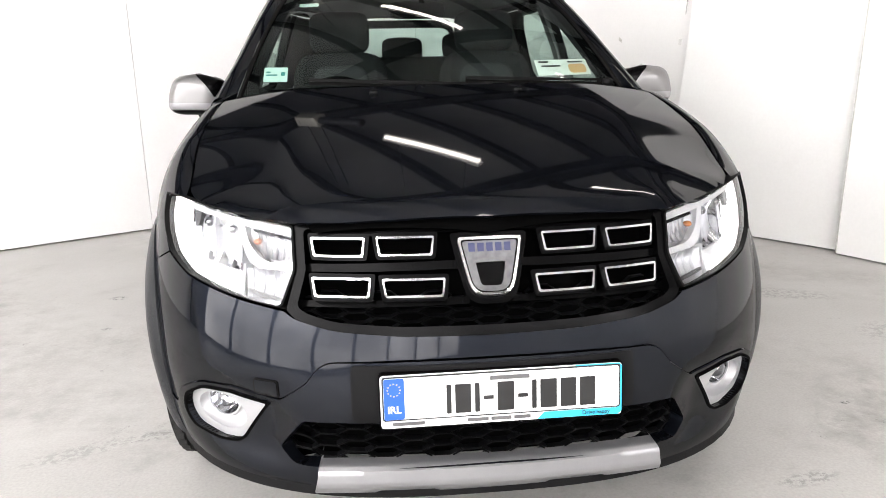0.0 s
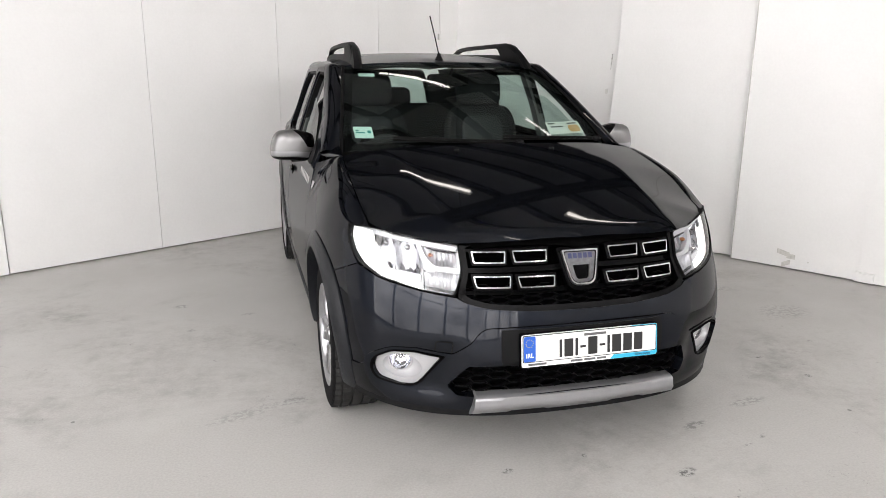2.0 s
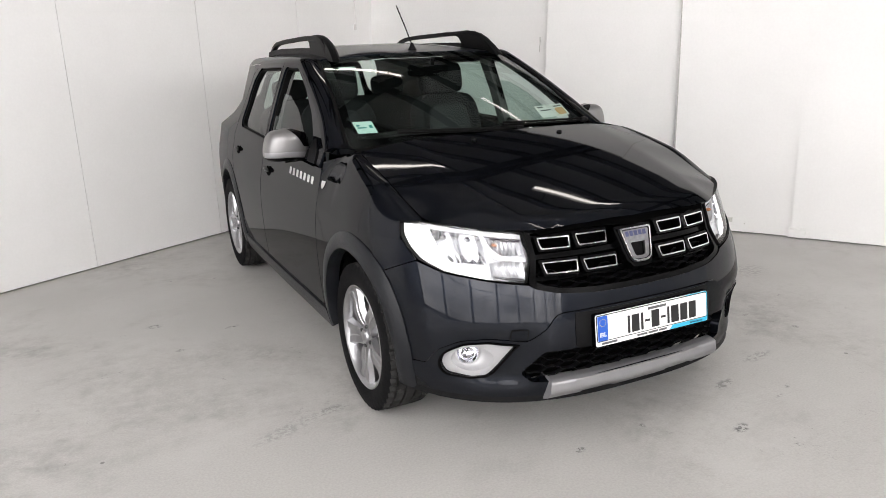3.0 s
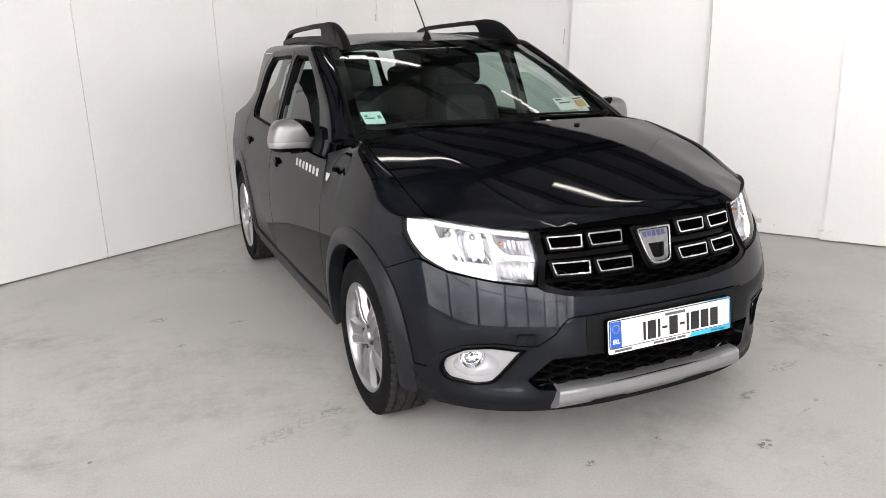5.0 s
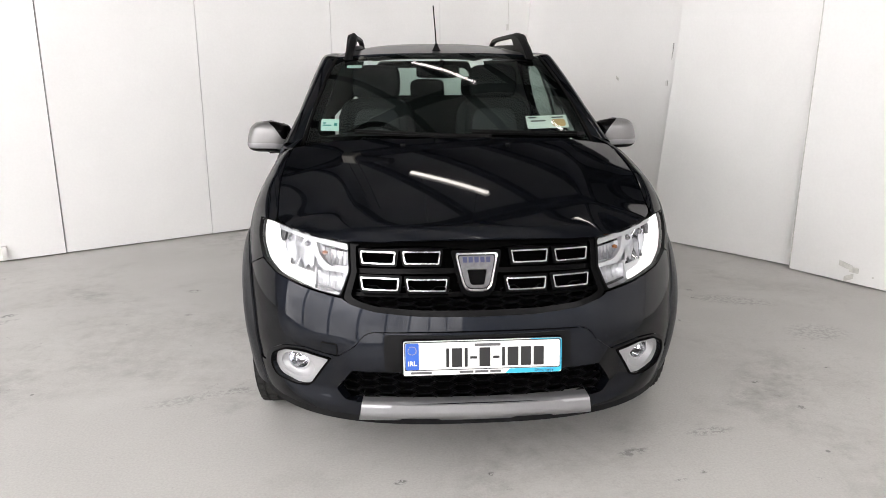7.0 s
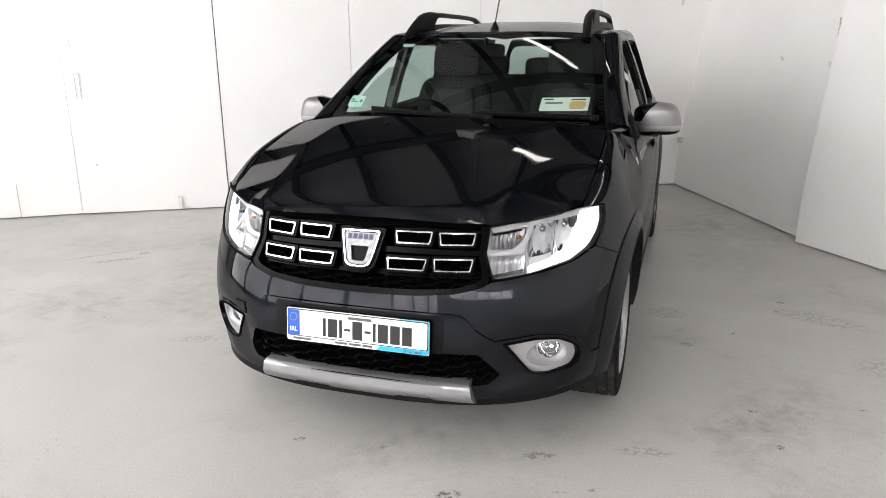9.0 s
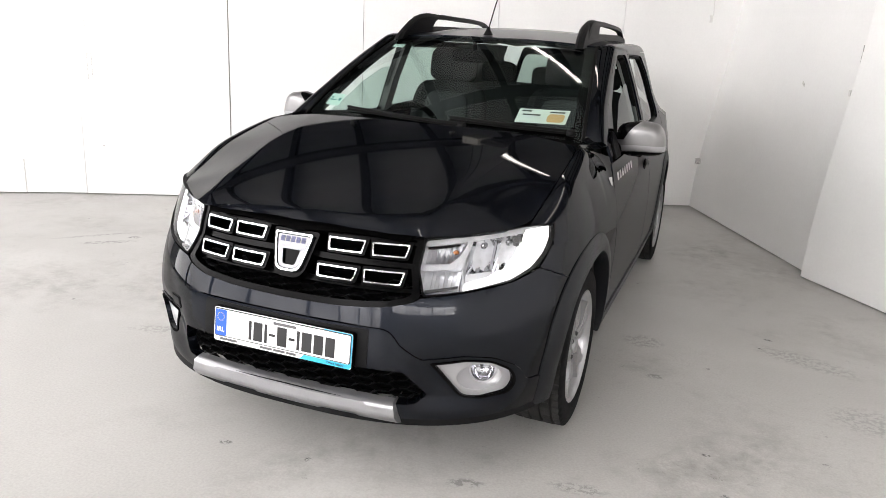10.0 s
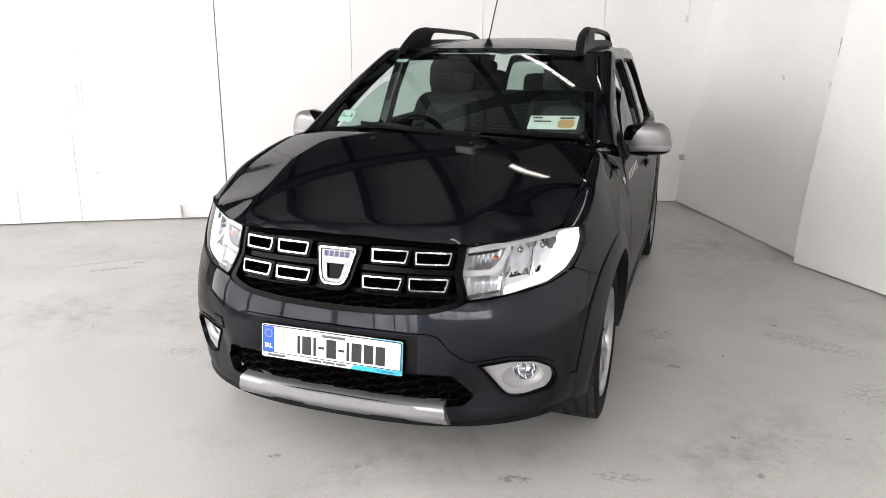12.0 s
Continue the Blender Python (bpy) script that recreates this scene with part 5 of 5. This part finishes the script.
# black sail piece that carries the mirror
flank_part("mirror_sail", [(0.565, 0.978), (0.68, 0.978), (0.70, 1.06), (0.66, 1.085), (0.58, 1.03)], BLACK, depth=0.01, lift=0.006)
for y, z in ((1.36, 0.845), (2.22, 0.872)):
    hx = skin(at_y(y, z), z)[0]
    pair("door_handle", pillow(0.010, 0.070, 0.014, 1.0, 1.0, 24, 12).moved(Matrix.Translation((hx + 0.010, y + 0.01, z + 0.012))), GLOSS)
    pair("handle_cup", pillow(0.005, 0.052, 0.036, 1.0, 1.0, 24, 12).moved(Matrix.Translation((hx + 0.001, y, z - 0.004))), DARK)

# sill, arch trims
def arch_trim(y0, a0, a1, n=60):
    """A trim round a wheel arch that flares out from the body to a rolled lip."""
    rows = [(ARCH_OUT + 0.004, -0.012), (ARCH_OUT + 0.004, 0.006), (ARCH_OUT - 0.010, 0.017), (ARCH_OUT - 0.032, 0.026), (ARCH_IN + 0.008, 0.031), (ARCH_IN, 0.026), (ARCH_IN, -0.05)]
    sh = Shape()
    for i in range(n + 1):
        a = radians(a0 + (a1 - a0) * i / n)
        ahead = min(max((110 - degrees(a)) / 80, 0.0), 1.0) - 0.3 * min(max((30 - degrees(a)) / 35, 0.0), 1.0) if y0 == 0.0 else 0.0
        for rad, lift in rows:
            lift = lift * (0.45 + 0.55 * ahead) if lift > 0 else lift
            y, z = y0 - arch_r(rad, a, y0) * math.cos(a), ARCH_Z + arch_r(rad, a, y0) * math.sin(a)
            p = at_y(y, z)
            sh.v.append(tuple(Vector(skin(p, z)) + normal_at(skin, p, z) * lift))
    k = len(rows)
    sh.f = [(i * k + j, i * k + j + 1, (i + 1) * k + j + 1, (i + 1) * k + j) for i in range(n) for j in range(k - 1)]
    sh.f += [tuple(range(k)), tuple(n * k + j for j in reversed(range(k)))]
    return sh


flank_part("sill", [low(0.40, 0.235), low(2.19, 0.235), low(2.17, 0.322), low(0.42, 0.322)], CLAD, surf=skin, depth=0.06, lift=0.008, label="dark grey plastic sill")
for y0, a0, a1 in ((0.0, -18, 194), (WHEELBASE, -14, 194)):
    pair("arch_trim", arch_trim(y0, a0, a1), CLAD, label="dark grey wheel arch trim", sharp=50)
    liner = Shape()
    for i in range(25):
        a = radians(-10 + 200 * i / 24)
        for xx in (0.80, 0.50):
            liner.v.append((xx, y0 - (ARCH_IN + 0.012) * math.cos(a), ARCH_Z + (ARCH_IN + 0.012) * math.sin(a)))
    liner.f = [(2 * i, 2 * i + 1, 2 * i + 3, 2 * i + 2) for i in range(24)]
    liner.f.append(tuple(2 * i + 1 for i in range(25)))
    pair("arch_liner", liner, DARK, smooth=False)

DECAL = material("silver_decal", (0.42, 0.42, 0.42), 0.4)
# side lettering stays as plain bars, with a small shield
for s in (1, -1):
    for i in range(7):
        y = 0.545 + 0.062 * i
        bars = panel(skin, [(at_y(y, 0.888), 0.888), (at_y(y + 0.034, 0.888), 0.888), (at_y(y + 0.034, 0.922), 0.922), (at_y(y, 0.922), 0.922)], step=0.02, depth=0.001, lift=0.0015)
        part("side_bar", bars if s > 0 else bars.mirrored(), DECAL, car)

    def wing_side(y, z):
        u, a, b = (y + 0.354) / 0.806, 0.0, 0.9
        for _ in range(24):
            m = 0.5 * (a + b)
            if wing_top(u, m)[2] < z:
                a = m
            else:
                b = m
        return wing_top(u, m)
    sh = panel(wing_side, rounded([(0.395, 0.920), (0.437, 0.920), (0.431, 0.897), (0.416, 0.884), (0.401, 0.897)], 0.004), step=0.02, depth=0.001, lift=0.003)
    part("side_shield", sh if s > 0 else sh.mirrored(), DECAL, car)

# tail
def tail(x, z):
    return (x, 3.20 + 0.02 * (z < 0) - 0.10 * (abs(x) / 0.75) ** 4 - 0.30 * max(0.0, z - 0.95) ** 1.2, z)


part("tailgate", panel(tail, rounded([(-0.69, 0.60), (0.69, 0.60), (0.69, 0.97), (0.55, 1.07), (0.44, 1.18), (0.36, 1.39), (-0.36, 1.39), (-0.44, 1.18), (-0.55, 1.07), (-0.69, 0.97)], 0.03), [rounded([(-0.44, 1.05), (0.44, 1.05), (0.345, 1.345), (-0.345, 1.345)], 0.06)], step=0.07, depth=0.03), PAINT, car)
rw = part("rear_window", panel(tail, rounded([(-0.45, 1.045), (0.45, 1.045), (0.35, 1.35), (-0.35, 1.35)], 0.06), step=0.08, depth=0.0, lift=-0.008), SIDEGLASS, car)
rw.visible_shadow = False
part("rear_bumper", panel(tail, [(-0.76, 0.26), (0.76, 0.26), (0.78, 0.60), (-0.78, 0.60)], step=0.08, depth=0.04, lift=0.03), CLAD, car)
part("rear_sticker", panel(tail, [(-0.05, 1.05), (0.02, 1.05), (0.02, 1.09), (-0.05, 1.09)], step=0.03, depth=0.0, lift=-0.012), PAPER_W, car)
part("underbody", block((-0.50, -0.52, 0.235), (0.50, 3.05, 0.30), 0.02), DARK, car)
part("floor_pan", block((-0.76, 0.45, 0.235), (0.76, 2.14, 0.30), 0.02), DARK, car)
part("engine_bay", block((-0.42, -0.55, 0.30), (0.42, 0.30, 0.80), 0.02), DARK, car)

# stickers behind the windscreen
def sticker(name, x0, x1, z0, z1, mat, marks, label):
    def place(d):
        def fn(a, b):
            u, v = screen_at(a, b)
            q = Vector(screen(u, v))
            return tuple(q + Vector((0, 0.4, -0.9)) * d)
        return fn
    st = part(name, panel(place(0.004), rounded([(x0, z0), (x1, z0), (x1, z1), (x0, z1)], 0.004), step=0.02, depth=0.0), mat, car, label)
    for a0, a1, b0, b1, mm in marks:
        w, h = x1 - x0, z1 - z0
        part("print", panel(place(0.0025), rounded([(x0 + w * a0, z0 + h * b0), (x0 + w * a1, z0 + h * b0), (x0 + w * a1, z0 + h * b1), (x0 + w * a0, z0 + h * b1)], 0.003 if mm is not ORANGE else 0.02), step=0.02, depth=0.0), mm, st)


sticker("windscreen_sticker", -0.607, -0.520, 1.108, 1.156, PAPER, [(0.10, 0.28, 0.58, 0.70, TEALINK), (0.10, 0.58, 0.40, 0.50, TEALINK), (0.72, 0.90, 0.40, 0.66, TEALINK)], "pale mint sticker with teal print")
sticker("windscreen_sticker", 0.375, 0.588, 1.112, 1.165, PAPER_W, [(0.06, 0.26, 0.78, 0.90, INK), (0.10, 0.46, 0.52, 0.62, INK), (0.60, 0.94, 0.10, 0.68, ORANGE), (0.62, 0.92, 0.76, 0.86, INK)], "white paper disc with orange round print")
sticker("windscreen_sticker", -0.50, -0.42, 1.385, 1.40, PAPER, [], "small teal tint mark")


# door mirrors
def mirror(s):
    mt = thing("door_mirror", "silver-capped door mirror with black base", "")
    mt.parent = car
    cx, cyy, cz = 0.886, 0.790, 1.054

    def shell(u, v, lo, hi, grow=1.0):
        th = 2 * math.pi * u
        zz = lo + (hi - lo) * v
        k = (1 - abs(zz) ** 4.2) ** (1 / 2.8) if abs(zz) < 1 else 0.0
        c, sn = math.cos(th), math.sin(th)
        pw = lambda q, e: math.copysign(abs(q) ** e, q)
        wide = 0.102 * (1 - 0.10 * max(zz, 0)) * grow
        return (cx + wide * k * pw(c, 0.62) - 0.012 * zz + 0.006 * c, cyy + (0.085 if sn < 0 else 0.035) * k * pw(sn, 0.8) * grow, cz + 0.078 * zz * grow - 0.012 * (c < 0) * abs(c))
    cap = grid(lambda u, v: shell(u, v, -0.70, 1.0), 30, 14)
    base = grid(lambda u, v: shell(u, v, -1.0, -0.73), 30, 6)
    band = grid(lambda u, v: shell(u, v, -0.76, -0.68, 0.97), 30, 3)
    notch = grid(lambda u, v: shell(0.40 + (0.27 + 0.09 * v) * u, v, -0.02, 0.96, 1.015), 14, 8)
    lampstrip = grid(lambda u, v: shell(0.52 + 0.44 * u, v, -0.64, -0.34, 1.010), 24, 4)
    glass = slab(rounded([(cx - 0.085, cz - 0.052), (cx + 0.085, cz - 0.052), (cx + 0.08, cz + 0.055), (cx - 0.08, cz + 0.055)], 0.02), cyy + 0.026, cyy + 0.032)
    arm = sweep([(cx - 0.06, cyy - 0.01, cz - 0.045), (cx - 0.10, cyy - 0.04, cz - 0.050), (cx - 0.135, cyy - 0.09, cz - 0.058)], [(0.035 * math.cos(a), 0.026 * math.sin(a)) for a in [2 * math.pi * i / 12 for i in range(12)]])
    foot = pillow(0.022, 0.05, 0.055, 0.7, 0.8, 16, 10).moved(Matrix.Translation((cx - 0.135, cyy - 0.11, cz - 0.062)))
    for nm, sh, mt_, lb in (("cap", cap, MIRRORCAP, "silver mirror cap"), ("base", base, GLOSS, ""), ("band", band, SEALRUB, ""), ("light_strip", lampstrip, SATIN, "clear indicator strip"), ("mirror_glass", glass, CHROME, ""), ("cap_recess", notch, GLOSS, "black recess of the cap"), ("arm", arm, BLACK, ""), ("foot", foot, BLACK, "")):
        part(nm, sh if s > 0 else sh.mirrored(), mt_, mt, lb)


mirror(1)
mirror(-1)


# wheels
def wheel(name, m):
    w = thing(name, "five-spoke silver alloy wheel with black tyre", "")
    w.parent = car
    R, H = AXLE_R, 0.1025
    n = 144
    xs = [-0.9, -0.86, -0.67, -0.665, -0.575, -0.57, -0.27, -0.265, -0.175, -0.17, 0.17, 0.175, 0.265, 0.27, 0.57, 0.575, 0.665, 0.67, 0.86, 0.9]
    deep = {-0.665: 1, -0.575: 1, -0.265: 1, -0.175: 1, 0.175: 1, 0.265: 1, 0.575: 1, 0.665: 1}
    prof = [(0.212, -0.80), (0.222, -0.93), (0.245, -1.0), (0.275, -1.0), (0.297, -0.97)] + [(R - 0.006 * abs(x) ** 6 - (0.011 if x in deep else 0.0), x) for x in xs] + [(0.297, 0.97), (0.275, 1.0), (0.245, 1.0), (0.222, 0.93), (0.212, 0.80)]
    tyre = Shape()
    k = len(prof)
    for i in range(n):
        a = 2 * math.pi * i / n
        for j, (r, h) in enumerate(prof):
            rr = r
            if i % 3 == 0 and abs(h) in (0.9, 0.86, 0.67):
                rr -= 0.011
            if i % 6 == 1 and abs(h) in (0.27, 0.57):
                rr -= 0.010
            tyre.v.append((h * H, rr * math.cos(a), rr * math.sin(a)))
    tread = Shape()
    tread.v = list(tyre.v)
    for i in range(n):
        j = (i + 1) % n
        for c in range(k - 1):
            (tread if 5 <= c < k - 6 else tyre).f.append((i * k + c, j * k + c, j * k + c + 1, i * k + c + 1))
    tyre_ob = part("tyre", tyre, RUBBER, w, "black road tyre", sharp=30)
    part("tread", tread, TREAD, tyre_ob, "grooved tread, coloured lighter for the light on it", sharp=20)
    rim = ring([(0.212, -0.085), (0.222, -0.090), (0.222, 0.088), (0.226, 0.094), (0.220, 0.098), (0.208, 0.092), (0.203, 0.070), (0.196, 0.02), (0.192, -0.06)], 60)
    part("rim", rim, ALLOY, w, sharp=60)
    for i in range(5):
        a = 2 * math.pi * i / 5 + math.pi / 2
        sp = Shape()
        # a broad arm that widens towards the rim, with a shallow sunken middle
        rows = [(0.040, 0.034, 0.070, 0.003), (0.075, 0.046, 0.083, 0.005), (0.115, 0.048, 0.087, 0.008), (0.16, 0.052, 0.083, 0.013), (0.207, 0.066, 0.086, 0.024)]
        for r, wd, h, gap in rows:
            edge = h - 0.022
            sp.v += [(edge, r, -wd), (h, r, -wd * 0.78), (h - 0.002, r, -gap), (h - 0.007, r, -gap * 0.55), (h - 0.007, r, gap * 0.55), (h - 0.002, r, gap), (h, r, wd * 0.78), (edge, r, wd), (edge - 0.025, r, wd * 0.8), (edge - 0.025, r, -wd * 0.8)]
        for q in range(len(rows) - 1):
            sp.f += [(q * 10 + c, q * 10 + (c + 1) % 10, (q + 1) * 10 + (c + 1) % 10, (q + 1) * 10 + c) for c in range(10)]
        part("spoke", sp.moved(Matrix.Rotation(a, 4, "X")), ALLOY, w, sharp=25)
    part("hub", ring([(0.0005, 0.088), (0.022, 0.088), (0.030, 0.084), (0.034, 0.076), (0.062, 0.070), (0.064, 0.03)], 30), ALLOY, w)
    for i in range(4):
        a = 2 * math.pi * (i + 0.5) / 4
        part("wheel_bolt", ring([(0.0005, 0.082), (0.008, 0.080), (0.010, 0.064)], 10).moved(Matrix.Translation((0, 0.048 * math.cos(a), 0.048 * math.sin(a)))), STEEL, w)
    part("brake_disc", ring([(0.05, 0.0), (0.135, 0.0), (0.135, -0.02), (0.05, -0.02)], 36), material("disc_steel", (0.18, 0.17, 0.16), 0.45, 0.8), w)
    part("wheel_back", ring([(0.0005, -0.045), (0.20, -0.045)], 30), DARK, w)
    w.matrix_basis = m
    return w


for y in (0.012, WHEELBASE):
    wheel("wheel", pose(0.741, y, AXLE_R - 0.002, 8))
    wheel("wheel", pose(-0.741, y, AXLE_R - 0.002, 30, 0, 180))


# cabin
part("dashboard", grid(lambda u, v: ((-1 + 2 * u) * 0.68, 0.47 + 0.33 * v - 0.09 * (1 - (2 * u - 1) ** 2) * (1 - v), 1.062 - 0.035 * (2 * v - 0.7) ** 2 - 0.30 * max(0, v - 0.75) + (0.035 * math.exp(-((2 * u - 1 + 0.55) / 0.28) ** 2) * math.exp(-((v - 0.55) / 0.3) ** 2))), 40, 12), DASH, car)
part("dash_face", block((-0.68, 0.74, 0.45), (0.68, 0.78, 0.95), 0.01), DASH, car)
part("cabin_floor", block((-0.70, 0.4, 0.30), (0.70, 3.0, 0.36), 0.01), DARK, car)
part("roof_lining", grid(lambda u, v: ((-1 + 2 * u) * (roof_half(1.17 + 1.82 * v) - 0.03), 1.17 + 1.82 * v, roof((-1 + 2 * u) * (roof_half(1.17 + 1.82 * v) - 0.03), 1.17 + 1.82 * v)[2] - 0.035), 10, 12), LINING, car)
pair("inner_door", grid(lambda u, v: (flank(0.55 + 2.4 * u, 0.97)[0] - 0.06, 0.55 + 2.4 * u, 0.40 + 0.575 * v), 8, 3), DASH)
pair("centre_pillar_trim", sweep([Vector(flank(1.515, 0.97)) - Vector((0.035, 0, 0)), Vector(flank(1.51, 1.2)) - Vector((0.035, 0, 0)), Vector(flank(1.50, 1.40)) - Vector((0.04, 0, 0))], [(-0.045, -0.02), (0.045, -0.02), (0.045, 0.02), (-0.045, 0.02)], up=(1, 0, 0)), TRIM)
pair("rear_pillar_trim", grid(lambda u, v: (flank(2.25 + 0.75 * u, 0.97 + 0.42 * v)[0] - 0.05, 2.32 + 0.12 * (1 - v) * 0 + 0.70 * u - 0.10 * v * (1 - u), 0.97 + 0.42 * v), 6, 6), TRIM)
pair("front_pillar_trim", sweep([Vector(screen(0.965, t / 10)) + Vector((0, 0.03, -0.02)) for t in range(11)], [(-0.02, -0.012), (0.02, -0.012), (0.02, 0.012), (-0.02, 0.012)]), DASH)


def seat(x):
    st = thing("front_seat", "", "")
    st.parent = car
    back = pillow(0.235, 0.075, 0.33, 0.45, 0.55, 28, 18)
    back.v = [(px, py + 0.02 * (abs(px) > 0.15) * -1, pz) for px, py, pz in back.v]
    part("backrest", back.moved(pose(x, 1.52, 0.87, -14)), FABRIC, st)
    part("backrest_centre", pillow(0.14, 0.03, 0.25, 0.4, 0.5, 22, 14).moved(pose(x, 1.455, 0.89, -14)), FABRIC2, st)
    part("headrest", pillow(0.145, 0.055, 0.10, 0.45, 0.55, 26, 16).moved(pose(x, 1.60, 1.285, -10)), FABRIC, st)
    for dx in (-0.055, 0.055):
        part("headrest_post", sweep([(x + dx, 1.585, 1.12), (x + dx, 1.60, 1.22)], circle(0.007, 8), up=(1, 0, 0)), CHROME, st)
    part("cushion", pillow(0.25, 0.27, 0.10, 0.4, 0.5, 26, 14).moved(pose(x, 1.22, 0.56, 6)), FABRIC, st)


seat(0.355)
seat(-0.355)
bench = thing("rear_bench", "", "")
bench.parent = car
part("bench_back", pillow(0.62, 0.08, 0.34, 0.35, 0.4, 30, 16).moved(pose(0, 2.42, 0.82, -16)), FABRIC, bench)
for x in (-0.37, 0.0, 0.37):
    part("headrest", pillow(0.125, 0.045, 0.075, 0.5, 0.55, 22, 14).moved(pose(x, 2.53, 1.195 + (0.02 if x else 0), -10)), FABRIC, bench)
wheel_path = [(0.185 * math.cos(a), 0.185 * math.sin(a), 0) for a in [2 * math.pi * i / 40 for i in range(40)]]
stw = thing("steering_wheel", "", "")
stw.parent = car
stw.matrix_basis = pose(-0.36, 0.92, 0.925, 62)
part("wheel_rim", sweep(wheel_path, circle(0.015, 10), close=True), DARK, stw)
part("wheel_boss", pillow(0.075, 0.065, 0.03, 0.6, 0.7, 20, 10), DASH, stw)
for a in (200, 340, 270):
    part("wheel_spoke", sweep([(0.05 * math.cos(radians(a)), 0.05 * math.sin(radians(a)), 0), (0.18 * math.cos(radians(a)), 0.18 * math.sin(radians(a)), 0)], [(-0.02, -0.008), (0.02, -0.008), (0.02, 0.008), (-0.02, 0.008)]), DASH, stw)
rear_view = thing("rear_view_mirror", "", "")
rear_view.parent = car
part("mirror_shell", pillow(0.115, 0.022, 0.034, 0.4, 0.5, 24, 12).moved(pose(-0.02, 0.98, 1.362, -8, 0, -6)), DARK, rear_view)
part("mirror_stem", sweep([(0, 0.95, 1.42), (-0.01, 0.97, 1.385)], circle(0.010, 8), up=(1, 0, 0)), BLACK, rear_view)
